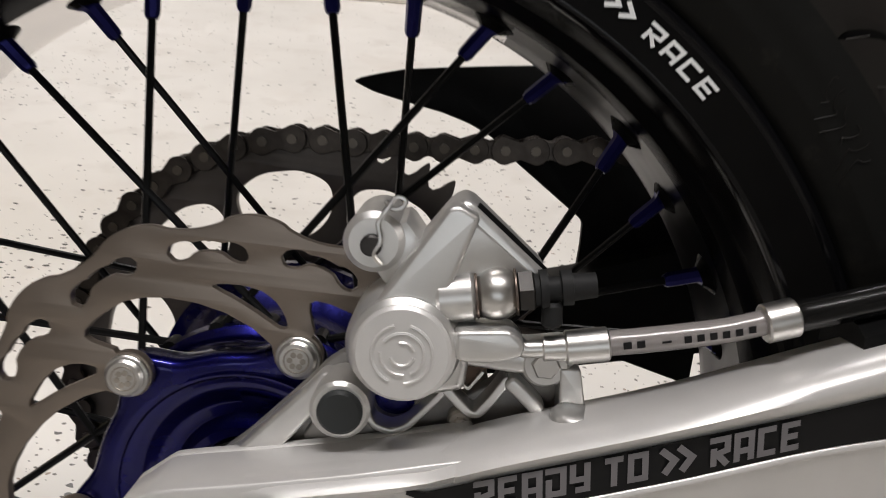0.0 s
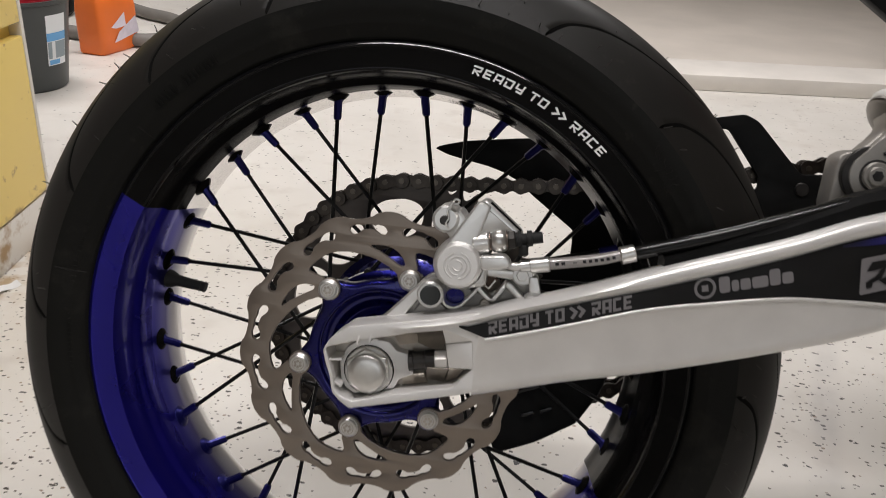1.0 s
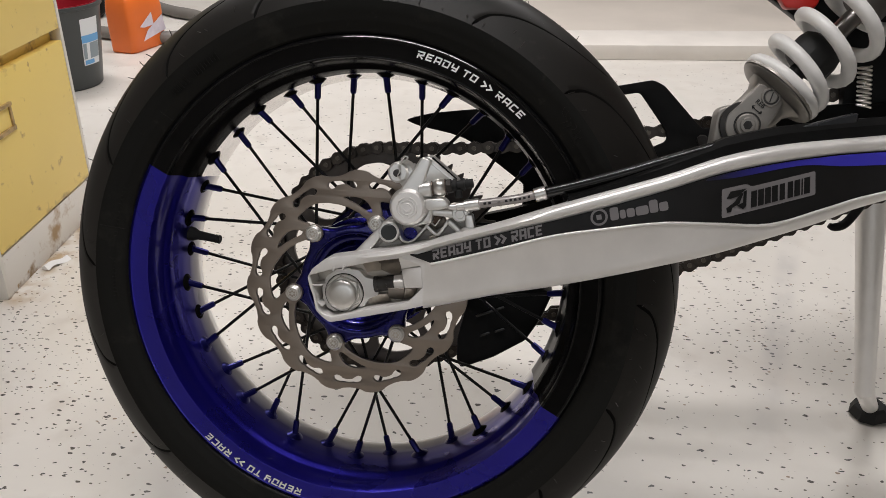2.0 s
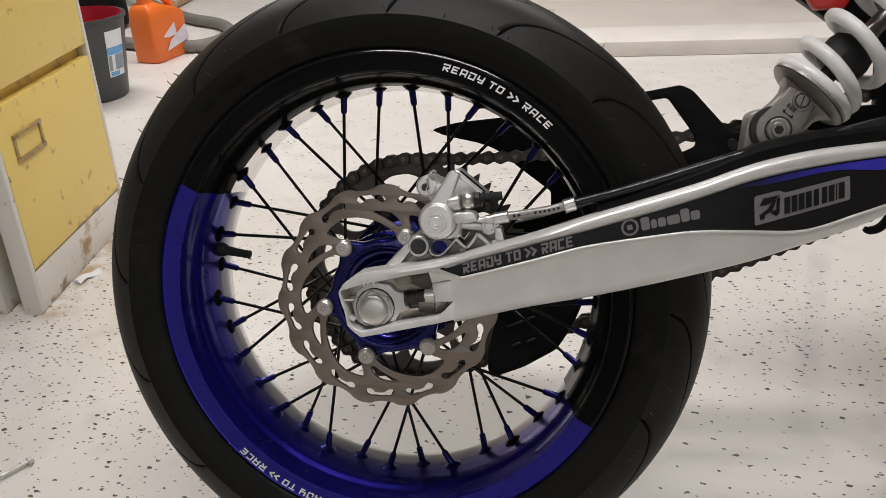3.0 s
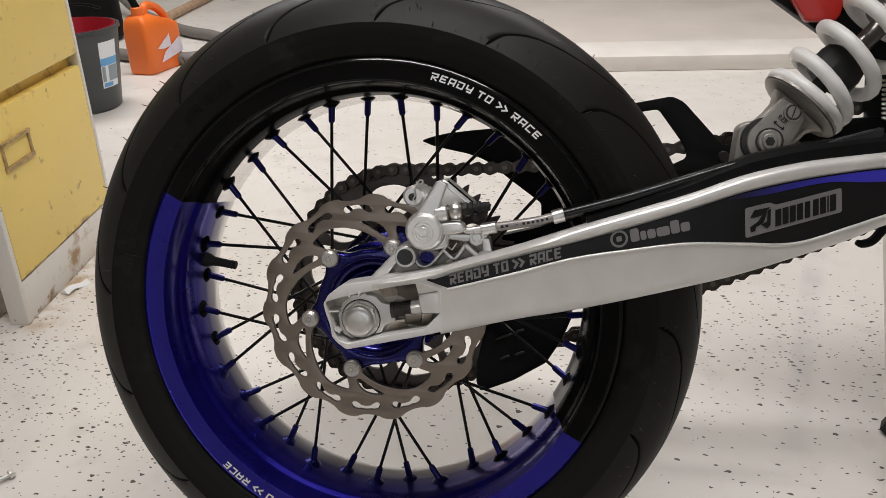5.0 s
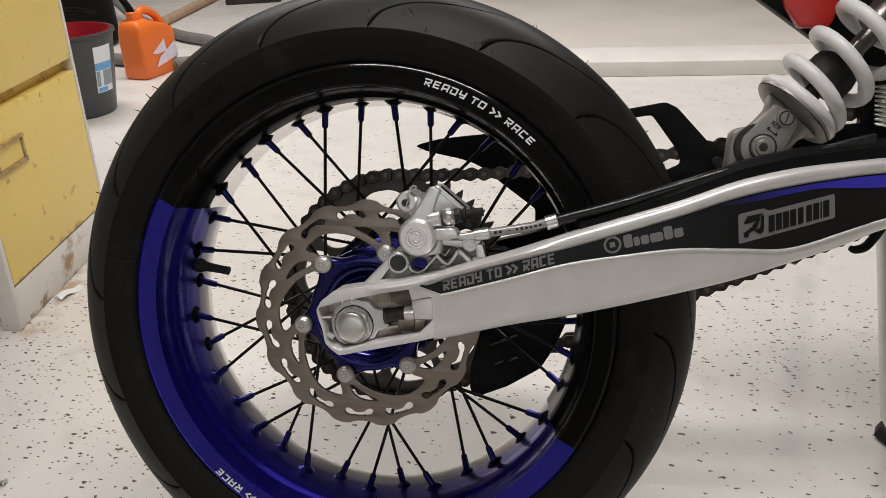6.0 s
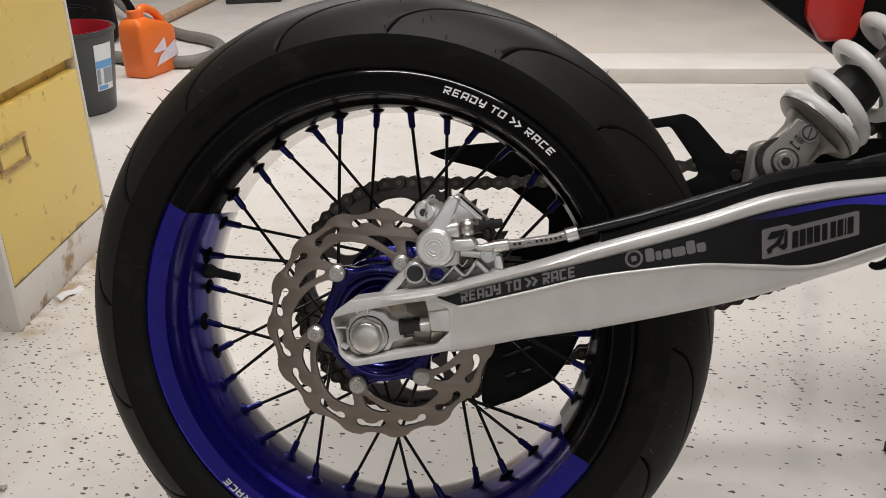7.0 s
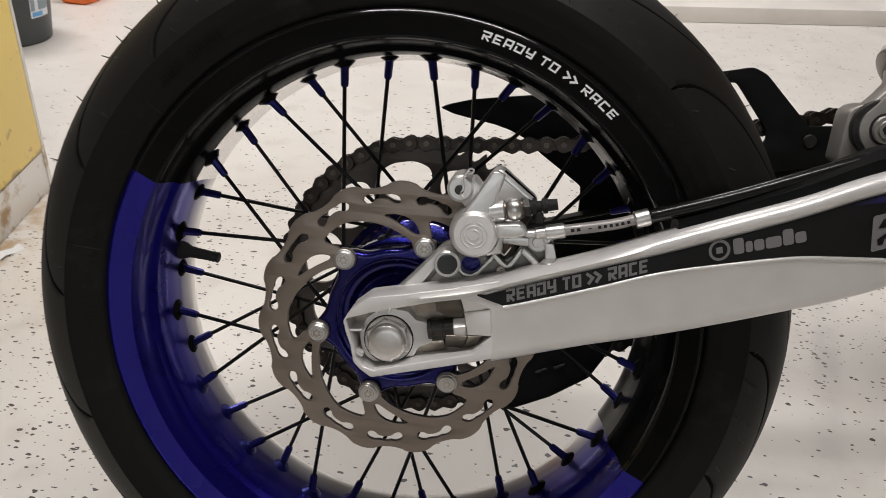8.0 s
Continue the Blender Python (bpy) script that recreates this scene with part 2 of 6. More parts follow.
SHAFT = material("damper_shaft_steel", (0.16, 0.15, 0.14), 0.3, 0.9, vary=0.1, scale=60)
SHOCK_GREY = material("shock_cast_grey", (0.30, 0.282, 0.258), 0.42, 0.6, vary=0.1, scale=50, bump=0.04, bump_scale=900)
COPPER = material("copper_washer", (0.17, 0.135, 0.115), 0.4, 1.0)
DARK = material("dark_steel", (0.05, 0.047, 0.045), 0.38, 0.8, vary=0.3, scale=90)
CHAIN = material("chain_steel", (0.048, 0.040, 0.034), 0.30, 0.85, vary=0.35, scale=120)
# paler than the tyre: the light the hairs catch is in this grey
HAIR_LIT = material("lit_rubber_hair", (0.035, 0.031, 0.028), 0.5)
PIN = material("chain_pin_steel", (0.10, 0.085, 0.07), 0.28, 0.9)
SPROCKET = material("sprocket_brown_grey", (0.12, 0.105, 0.095), 0.45, 0.7, vary=0.15, scale=60)
BLACK = material("black_plastic", (0.007, 0.007, 0.007), 0.42, vary=0.2, scale=50, bump=0.05, bump_scale=600, spec=0.07)
BLACK_HOSE = material("black_hose_skin", (0.006, 0.006, 0.006), 0.22, spec=0.4)
GUIDE = material("smoky_plastic", (0.020, 0.0215, 0.025), 0.26, vary=0.1, scale=30, spec=0.6)
GREY_RUBBER = material("dark_grey_rubber", (0.035, 0.038, 0.038), 0.5, vary=0.1, scale=60, spec=0.3)
PAD_BROWN = material("brake_pad_brown", (0.10, 0.06, 0.04), 0.6, vary=0.3, scale=200)
BLACK_RUBBER = material("black_rubber", (0.02, 0.02, 0.02), 0.6, spec=0.22)
DECAL = material("decal_black", (0.0095, 0.0093, 0.0098), 0.34, vary=0.15, scale=40, spec=0.26)
def fading_print():
    """Blue print that thins out into the black of the sticker towards the rear."""
    m = material("decal_blue_fade", (0.022, 0.022, 0.32), 0.3)
    N, L = m.node_tree.nodes, m.node_tree.links
    sep = N.new("ShaderNodeSeparateXYZ")
    L.new(N["Texture Coordinate"].outputs["Object"], sep.inputs[0])
    mr = N.new("ShaderNodeMapRange")
    mr.inputs["From Min"].default_value, mr.inputs["From Max"].default_value = 0.325, 0.420
    L.new(sep.outputs["X"], mr.inputs["Value"])
    ramp = N.new("ShaderNodeValToRGB")
    ramp.color_ramp.elements[0].color = (0.008, 0.008, 0.03, 1)
    ramp.color_ramp.elements[1].color = (0.040, 0.034, 0.44, 1)
    L.new(mr.outputs["Result"], ramp.inputs["Fac"])
    L.new(ramp.outputs["Color"], N["Principled BSDF"].inputs["Base Color"])
    return m


DECAL_BLUE = fading_print()
PRINT_GREY = material("print_grey", (0.19, 0.18, 0.185), 0.5)
PRINT_WHITE = material("print_white", (0.80, 0.80, 0.79), 0.5)
SPRING = material("spring_paint", (0.74, 0.73, 0.71), 0.38, coat=0.2, vary=0.05, scale=40)
RED = material("red_plastic", (0.46, 0.018, 0.012), 0.35, vary=0.08, scale=20)
HOSE_CLEAR = material("clear_hose", (0.30, 0.275, 0.265), 0.25, 0.1, coat=0.5)
FLOOR = floor_material()
CEILING = material("ceiling_boards", (0.26, 0.245, 0.225), 0.8, vary=0.1, scale=3)
WALL = material("wall_paint", (0.52, 0.50, 0.465), 0.7, vary=0.05, scale=3)
PLATFORM = material("platform_paint", (0.58, 0.53, 0.475), 0.55, vary=0.07, scale=4, bump=0.05)
PLATFORM_EDGE = material("platform_edge", (0.74, 0.70, 0.65), 0.5, vary=0.06, scale=8)
YELLOW = stained_material("yellow_enamel", (0.84, 0.63, 0.18), (0.46, 0.29, 0.10), 0.60, 7, creep=((0.081, 0.115),))
CAB_WHITE = stained_material("white_enamel", (0.74, 0.71, 0.66), (0.36, 0.23, 0.11), 0.57, 8, creep=((0.0, 0.030),))
RUSTY = material("rusty_brass", (0.42, 0.29, 0.13), 0.5, 0.4, vary=0.4, scale=80)
BUCKET = material("grey_bucket_plastic", (0.045, 0.05, 0.05), 0.42, vary=0.1, scale=10)
RED_IN = material("red_bucket_lining", (0.42, 0.012, 0.03), 0.4)
ORANGE = material("orange_plastic", (0.80, 0.165, 0.02), 0.38, vary=0.06, scale=8)
LABEL_WHITE = material("label_white", (0.72, 0.74, 0.76), 0.5)
LABEL_LILAC = material("label_lilac", (0.70, 0.64, 0.72), 0.5, vary=0.08, scale=60)
LABEL_BLUE = material("label_blue", (0.13, 0.36, 0.66), 0.5)
LABEL_GREY = material("label_grey", (0.25, 0.30, 0.33), 0.5)
HOSE_GREY = material("grey_hose", (0.17, 0.157, 0.142), 0.6, vary=0.1, scale=20)
GLASS = material("window_glass", (1, 1, 1), 0.02)
GLASS.node_tree.nodes["Principled BSDF"].inputs["Transmission Weight"].default_value = 1.0
WOOD = material("bare_wood", (0.46, 0.31, 0.20), 0.6, vary=0.15, scale=30)
PAPER = material("white_paper", (0.8, 0.8, 0.79), 0.7)
TUBE_GLOW = bpy.data.materials.new("tube_glow")
TUBE_GLOW.use_nodes = True
TUBE_GLOW.node_tree.nodes["Principled BSDF"].inputs["Emission Color"].default_value = (1, 0.95, 0.88, 1)
TUBE_GLOW.node_tree.nodes["Principled BSDF"].inputs["Emission Strength"].default_value = 6.0


# ---- mesh helpers ----
def finish(name, bm_or_mesh, mats, parent=None, label="", smooth=35):
    if isinstance(bm_or_mesh, bmesh.types.BMesh):
        bmesh.ops.recalc_face_normals(bm_or_mesh, faces=bm_or_mesh.faces)
        me = bpy.data.meshes.new(name)
        bm_or_mesh.to_mesh(me)
        bm_or_mesh.free()
    else:
        me = bm_or_mesh
        me.materials.clear()
    if smooth:
        me.polygons.foreach_set("use_smooth", [True] * len(me.polygons))
        me.set_sharp_from_angle(angle=radians(smooth))
    if not isinstance(mats, (list, tuple)):
        mats = [mats]
    for mt in mats:
        me.materials.append(mt)
    ob = new(name, me)
    if parent:
        ob.parent = parent
    if label:
        tagged(ob, label)
    return ob


def part(name, bm, mats, parent, label="", smooth=35):
    return finish(name, bm, mats, parent, label, smooth)


def thing(name, label, category, m=Matrix(), group="", kind=""):
    e = new(name)
    e.empty_display_size = 0.05
    e.matrix_world = m
    return tagged(e, label, category, group, kind)


def lathe(profile, segs=96, closed=True, mat=None, bm=None):
    """Rings of (radius, y) about the y axis; mat(i, angle) gives a face's slot."""
    bm = bm or bmesh.new()
    rings = []
    for r, y in profile:
        rings.append([bm.verts.new((r * math.cos(a), y, r * math.sin(a))) for a in (2 * math.pi * k / segs for k in range(segs))])
    n = len(profile)
    for i in range(n if closed else n - 1):
        a, b = rings[i], rings[(i + 1) % n]
        for k in range(segs):
            f = bm.faces.new((a[k], a[(k + 1) % segs], b[(k + 1) % segs], b[k]))
            if mat:
                f.material_index = mat(i, 360 * (k + 0.5) / segs)
    return bm


def frame_of(d):
    d = Vector(d).normalized()
    u = d.orthogonal().normalized()
    return d, u, d.cross(u)


def cyl(bm, p0, p1, r0, r1=None, seg=20, bevel=0.0, mat=0):
    """A capped cylinder or cone with broken edges, from p0 to p1."""
    p0, p1 = Vector(p0), Vector(p1)
    r1 = r0 if r1 is None else r1
    d, u, v = frame_of(p1 - p0)
    if abs(d.y) > 0.9:
        u = (Vector((1, 0, 0)) - d * d.x).normalized()
        v = d.cross(u)
    steps = [(p0, r0), (p1, r1)] if not bevel else [(p0, r0 - bevel), (p0 + d * bevel, r0), (p1 - d * bevel, r1), (p1, r1 - bevel)]
    rings = [[bm.verts.new(p + r * (math.cos(a) * u + math.sin(a) * v)) for a in (2 * math.pi * k / seg for k in range(seg))] for p, r in steps]
    made = []
    for a, b in zip(rings, rings[1:]):
        for k in range(seg):
            made.append(bm.faces.new((a[k], a[(k + 1) % seg], b[(k + 1) % seg], b[k])))
    made += [bm.faces.new(rings[0][::-1]), bm.faces.new(rings[-1])]
    for f in made:
        f.material_index = mat
    return bm


def tube(bm, pts, r, seg=12, smooth_steps=0, cap=True, mat=0):
    """A round rod along points; r may be a list."""
    pts = [Vector(p) for p in pts]
    rs = list(r) if isinstance(r, (list, tuple)) else [r] * len(pts)
    if smooth_steps:
        out, ro = [], []
        for i in range(len(pts) - 1):
            p0, p1, p2, p3 = pts[max(i - 1, 0)], pts[i], pts[i + 1], pts[min(i + 2, len(pts) - 1)]
            for s in range(smooth_steps):
                t = s / smooth_steps
                out.append(0.5 * ((2 * p1) + (p2 - p0) * t + (2 * p0 - 5 * p1 + 4 * p2 - p3) * t * t + (3 * p1 - p0 - 3 * p2 + p3) * t ** 3))
                ro.append(rs[i] + (rs[i + 1] - rs[i]) * t)
        pts, rs = out + [pts[-1]], ro + [rs[-1]]
    d, u, v = frame_of(pts[1] - pts[0])
    rings = []
    for i, p in enumerate(pts):
        d = (pts[min(i + 1, len(pts) - 1)] - pts[max(i - 1, 0)]).normalized()
        u = (u - d * u.dot(d)).normalized()
        v = d.cross(u)
        rings.append([bm.verts.new(p + rs[i] * (math.cos(a) * u + math.sin(a) * v)) for a in (2 * math.pi * k / seg for k in range(seg))])
    made = []
    for a, b in zip(rings, rings[1:]):
        for k in range(seg):
            made.append(bm.faces.new((a[k], a[(k + 1) % seg], b[(k + 1) % seg], b[k])))
    if cap:
        made += [bm.faces.new(rings[0][::-1]), bm.faces.new(rings[-1])]
    for f in made:
        f.material_index = mat
    return bm


def box(bm, c, size, m=None, bevel=0.0, mat=0):
    r = bmesh.ops.create_cube(bm, size=1.0)
    vs = r["verts"]
    for v in vs:
        v.co = Vector((v.co.x * size[0], v.co.y * size[1], v.co.z * size[2]))
        v.co = (m @ v.co if m else v.co) + Vector(c)
    fs = list({f for v in vs for f in v.link_faces})
    for f in fs:
        f.material_index = mat
    if bevel:
        es = list({e for v in vs for e in v.link_edges})
        bmesh.ops.bevel(bm, geom=es, offset=bevel, segments=2, affect="EDGES", profile=0.6)
    return bm


def plate(outlines, y0, y1, bevel=0.0, round_steps=1):
    """A flat plate in the x-z plane between y0 and y1; the first outline is the rim, the others holes."""
    cu = bpy.data.curves.new("plate", "CURVE")
    cu.dimensions, cu.fill_mode = "2D", "BOTH"
    cu.extrude = max(1e-5, abs(y1 - y0) / 2 - bevel)
    cu.bevel_depth, cu.bevel_resolution, cu.offset = bevel, round_steps, -bevel
    for pts in outlines:
        sp = cu.splines.new("POLY")
        sp.points.add(len(pts) - 1)
        for q, (x, z) in zip(sp.points, pts):
            q.co = (x, z, 0, 1)
        sp.use_cyclic_u = True
    ob = bpy.data.objects.new("plate", cu)
    me = bpy.data.meshes.new_from_object(ob)
    bm = bmesh.new()
    bm.from_mesh(me)
    bpy.data.objects.remove(ob)
    bpy.data.curves.remove(cu)
    bpy.data.meshes.remove(me)
    mid = (y0 + y1) / 2
    for v in bm.verts:
        v.co = Vector((v.co.x, mid - v.co.z, v.co.y))
    bmesh.ops.remove_doubles(bm, verts=bm.verts, dist=1e-5)
    return bm


def join(*bms):
    out = bms[0]
    for b in bms[1:]:
        me = bpy.data.meshes.new("tmp")
        b.to_mesh(me)
        b.free()
        out.from_mesh(me)
        bpy.data.meshes.remove(me)
    return out


def rounded(pts, r, n=4):
    """A polygon with its corners rounded."""
    out = []
    m = len(pts)
    for i in range(m):
        p, a, b = Vector(pts[i]), Vector(pts[i - 1]), Vector(pts[(i + 1) % m])
        ra = min(r, 0.45 * (a - p).length, 0.45 * (b - p).length)
        s, e = p + (a - p).normalized() * ra, p + (b - p).normalized() * ra
        for k in range(n + 1):
            t = k / n
            q = s * (1 - t) ** 2 + p * 2 * t * (1 - t) + e * t * t
            out.append((q.x, q.y))
    return out


def text_mesh(body, size, place, depth=0.0004, bold=0.0, stretch=1.0):
    """Letters as a mesh; place(u, v, w) lays the flat letters (along, up, out) on a surface."""
    cu = bpy.data.curves.new("text", "FONT")
    cu.body, cu.size, cu.extrude, cu.offset = body, size, depth / 2, bold
    cu.resolution_u = 2
    ob = bpy.data.objects.new("text", cu)
    me = bpy.data.meshes.new_from_object(ob)
    bpy.data.objects.remove(ob)
    bpy.data.curves.remove(cu)
    for v in me.vertices:
        v.co = place(v.co.x * stretch, v.co.y, v.co.z)
    return me


def lerp(x, xs, ys):
    return float(np.interp(x, xs, ys))


def glide(x, xs, ys):
    """A smooth curve through the points."""
    k = min(max(int(np.searchsorted(xs, x)) - 1, 0), len(xs) - 2)
    slope = lambda i: (ys[min(i + 1, len(xs) - 1)] - ys[max(i - 1, 0)]) / (xs[min(i + 1, len(xs) - 1)] - xs[max(i - 1, 0)])
    h = xs[k + 1] - xs[k]
    t = min(max((x - xs[k]) / h, 0), 1)
    return (2 * t ** 3 - 3 * t * t + 1) * ys[k] + (t ** 3 - 2 * t * t + t) * h * slope(k) + (3 * t * t - 2 * t ** 3) * ys[k + 1] + (t ** 3 - t * t) * h * slope(k + 1)


# ---- the setting ----
def structure(name, bm, mat, label, category, smooth=35):
    return tagged(finish(name, bm, mat, None, "", smooth), label, category, kind="structure")


X0, X1, Y0, Y1, ZC = -3.6, 3.6, -3.0, 5.2, 2.6
bm = bmesh.new()
box(bm, ((X0 + X1) / 2, (Y0 + Y1) / 2, -0.05), (X1 - X0, Y1 - Y0, 0.1))
structure("floor", bm, FLOOR, "cream coated concrete floor with scattered dark chips", "floor")
for nm, c, s in (("wall_north", ((X0 + X1) / 2, Y1 + 0.06, ZC / 2), (X1 - X0 + 0.24, 0.12, ZC)), 
                 ("wall_west", (X0 - 0.06, (Y0 + Y1) / 2, ZC / 2), (0.12, Y1 - Y0, ZC)), ("wall_east", (X1 + 0.06, (Y0 + Y1) / 2, ZC / 2), (0.12, Y1 - Y0, ZC))):
    bm = bmesh.new()
    box(bm, c, s)
    structure(nm, bm, WALL, "plain grey-white painted garage wall", "wall")
# the wall behind has a window, added out of view for the fill light
WX0, WX1, WZ0, WZ1 = -0.9, 1.5, 1.0, 2.1
bm = bmesh.new()
for x0, x1, z0, z1 in ((X0 - 0.12, WX0, 0, ZC), (WX1, X1 + 0.12, 0, ZC), (WX0, WX1, 0, WZ0), (WX0, WX1, WZ1, ZC)):
    box(bm, ((x0 + x1) / 2, Y0 - 0.06, (z0 + z1) / 2), (x1 - x0, 0.12, z1 - z0))
structure("wall_south", bm, WALL, "plain grey-white painted garage wall with an added window", "wall")
window = thing("added_window", "added white framed window, unseen, for the front fill light", "window", pose(0, Y0 - 0.06, 0), kind="structure")
for c, sz in (((WX0 + 0.03, 0, (WZ0 + WZ1) / 2), (0.06, 0.08, WZ1 - WZ0)), ((WX1 - 0.03, 0, (WZ0 + WZ1) / 2), (0.06, 0.08, WZ1 - WZ0)), (((WX0 + WX1) / 2, 0, (WZ0 + WZ1) / 2), (0.06, 0.08, WZ1 - WZ0 - 0.12)), (((WX0 + WX1) / 2, 0, WZ0 + 0.03), (WX1 - WX0 - 0.12, 0.08, 0.06)), (((WX0 + WX1) / 2, 0, WZ1 - 0.03), (WX1 - WX0 - 0.12, 0.08, 0.06))):
    bm = bmesh.new()
    box(bm, c, sz, None, 0.004)
    part("window_frame", bm, PRINT_WHITE, window)
for k in range(2):
    bm = bmesh.new()
    box(bm, (WX0 + 0.615 + 1.17 * k, 0, (WZ0 + WZ1) / 2), (1.11, 0.006, WZ1 - WZ0 - 0.12))
    pane = part("pane", bm, GLASS, window)
    pane.visible_shadow = False
bm = bmesh.new()
box(bm, ((X0 + X1) / 2, (Y0 + Y1) / 2, ZC + 0.05), (X1 - X0 + 0.24, Y1 - Y0 + 0.24, 0.1))
structure("ceiling", bm, CEILING, "plain grey-brown garage ceiling", "ceiling")

# the low painted step across the back, with a lighter nosing
STEP = pose(-0.42, 2.133, 0, 0, 0, 7.6)
bm = bmesh.new()
box(bm, STEP @ Vector((2.0, 1.50, 0.0245)), (4.0, 2.5, 0.049), STEP.to_3x3(), 0.004)
structure("step", bm, PLATFORM, "low cream painted step along the back of the floor", "step")
bm = bmesh.new()
box(bm, STEP @ Vector((2.0, 0.122, 0.0265)), (4.004, 0.244, 0.053), STEP.to_3x3(), 0.006)
structure("trim", bm, PLATFORM_EDGE, "pale rounded nosing strip along the low step", "trim")


# ---- ceiling lamps ----
def ceiling_lamp(x, y):
    lampth = thing("ceiling_lamp", "white twin-tube ceiling light in the garage", "lamp", pose(x, y, 0), "ceiling tubes")
    bm = bmesh.new()
    box(bm, (0, 0, 2.575), (1.5, 0.2, 0.05), None, 0.008)
    part("housing", bm, PRINT_WHITE, lampth)
    for dy in (-0.06, 0.06):
        bm = bmesh.new()
        cyl(bm, (-0.7, dy, 2.535), (0.7, dy, 2.535), 0.013, seg=12)
        part("fluorescent_tube", bm, TUBE_GLOW, lampth, "glowing white fluorescent tube")


for tx, ty in TUBES:
    ceiling_lamp(tx, ty)

# ---- the motorcycle: x ahead, y to its far side, z up in the plane of the rear wheel ----
BIKE = Matrix(((0.99967, -0.01845, 0.0181, 0.00379), (0.01214, 0.95347, 0.30123, 0.00109), (-0.02283, -0.30091, 0.95338, 0.30837), (0, 0, 0, 1)))
bike = thing("motorcycle", "white and blue supermoto motorcycle leaning on its side stand", "motorcycle", BIKE)
pol = lambda r, deg: (r * math.cos(radians(deg)), r * math.sin(radians(deg)))


# tyre
SIDE = [(0.230, 0.0540), (0.238, 0.0630), (0.2418, 0.0685), (0.2434, 0.0713), (0.2448, 0.0725), (0.2478, 0.0737), (0.2528, 0.0757), (0.2543, 0.0764), (0.2560, 0.0765), (0.2610, 0.0784), (0.2670, 0.0797), (0.2725, 0.0800)]


def side_y(r):
    """The near sidewall's depth at a radius."""
    return 0.003 - lerp(r, [q for q, _ in SIDE] + [0.2815], [v for _, v in SIDE] + [0.0775])


def tyre_mesh():
    side = SIDE
    crown = []
    for k in range(45):
        a = radians(61.5 - 61.5 * k / 44)
        q = 0.0905 + 0.0045 * math.sin(math.pi * a / radians(61.5)) ** 2
        crown.append((TYRE_R - 0.0905 + q * math.cos(a), q * math.sin(a)))
    outer = [(r, -y) for r, y in side] + [(r, -y) for r, y in crown] + [(r, y) for r, y in crown[-2::-1]] + [(r, y) for r, y in side[::-1]]
    n = len(outer)
    prof = outer + [(0.224, 0.05), (0.262, 0.066), (0.292, 0.03), (0.292, -0.03), (0.262, -0.066), (0.224, -0.05)]
    # sixteen sweeping grooves a side: the columns of the mesh follow them from the tread's edge to the crown
    plain = 16
    cols = [-1.0, -0.85, -0.55, 0.0, 0.55, 0.85, 1.0]
    bm = bmesh.new()
    rings = []
    for i, (r, y) in enumerate(prof):
        tread = len(side) - 1 < i < n - len(side)
        off = glide(r, (0.2735, 0.2820, 0.2900, 0.2990, 0.3040, 0.3090, 0.3140), (-0.4, 0.6, 2.2, 6.4, 11.5, 18.5, 25.0)) if i < n else 0.0
        slope = lerp(r, (0.2745, 0.2900, 0.2990, 0.3060), (1.0, 1.1, 1.7, 2.6))
        fade = min(1, max(0, (0.3135 - r) / 0.004)) * min(1, max(0, (r - 0.2735) / 0.0015)) if tread else 0.0
        half = 0.0018 * slope * (0.25 + 0.75 * min(1, max(0, (0.3135 - r) / 0.008))) * (0.35 + 0.65 * min(1, max(0, (r - 0.2735) / 0.003)))
        ring = []
        for k in range(16):
            mid = 0.9 + 22.5 * k - off - (0 if y < 0 else 11.25 * min(1, y / 0.03))
            hw = math.degrees(half / r)
            angles = [(mid + c * hw, 0.0058 * fade if abs(c) < 0.9 else 0.0) for c in cols]
            angles += [(mid + hw + (22.5 - 2 * hw) * (j + 1) / (plain + 1), 0.0) for j in range(plain)]
            for a, d in angles:
                x, z = pol(r - d, a)
                ring.append(bm.verts.new((x, y + 0.003, z)))
        rings.append(ring)
    for i in range(len(prof)):
        a, b = rings[i], rings[(i + 1) % len(prof)]
        m = len(a)
        for k in range(m):
            f = bm.faces.new((a[k], a[(k + 1) % m], b[(k + 1) % m], b[k]))
            groove = k % (plain + 7) <= 5 and 0.2738 < prof[i][0] < 0.3130
            f.material_index = (2 if groove else 1) if len(side) <= i < n - len(side) - 1 else 0
    return bm


tyre = part("tyre", tyre_mesh(), [RUBBER, TREAD, GROOVE_SHADE], bike, "black grooved road tyre with a matt tread", 50)
# moulding hairs left on the new tyre
rng = random.Random(4)
bm = bmesh.new()
for side in (-1, 1):
    for k in range(170):
        a = rng.uniform(0, 360)
        phi = radians(rng.choice((33, 36, 50, 57, 20, 6)) + rng.uniform(-2, 2))
        r, y = TYRE_R - 0.0905 + 0.0905 * math.cos(phi), side * 0.0905 * math.sin(phi)
        p = Vector((r * math.cos(radians(a)), y + 0.003, r * math.sin(radians(a))))
        d = Vector((math.cos(phi) * math.cos(radians(a)), side * math.sin(phi), math.cos(phi) * math.sin(radians(a))))
        d = (d + Vector((rng.uniform(-.5, .5), rng.uniform(-.4, .4), rng.uniform(-.5, .5)))).normalized()
        cyl(bm, p - d * 0.001, p + d * rng.uniform(0.003, 0.008), 0.00045, 0.0003, 5)
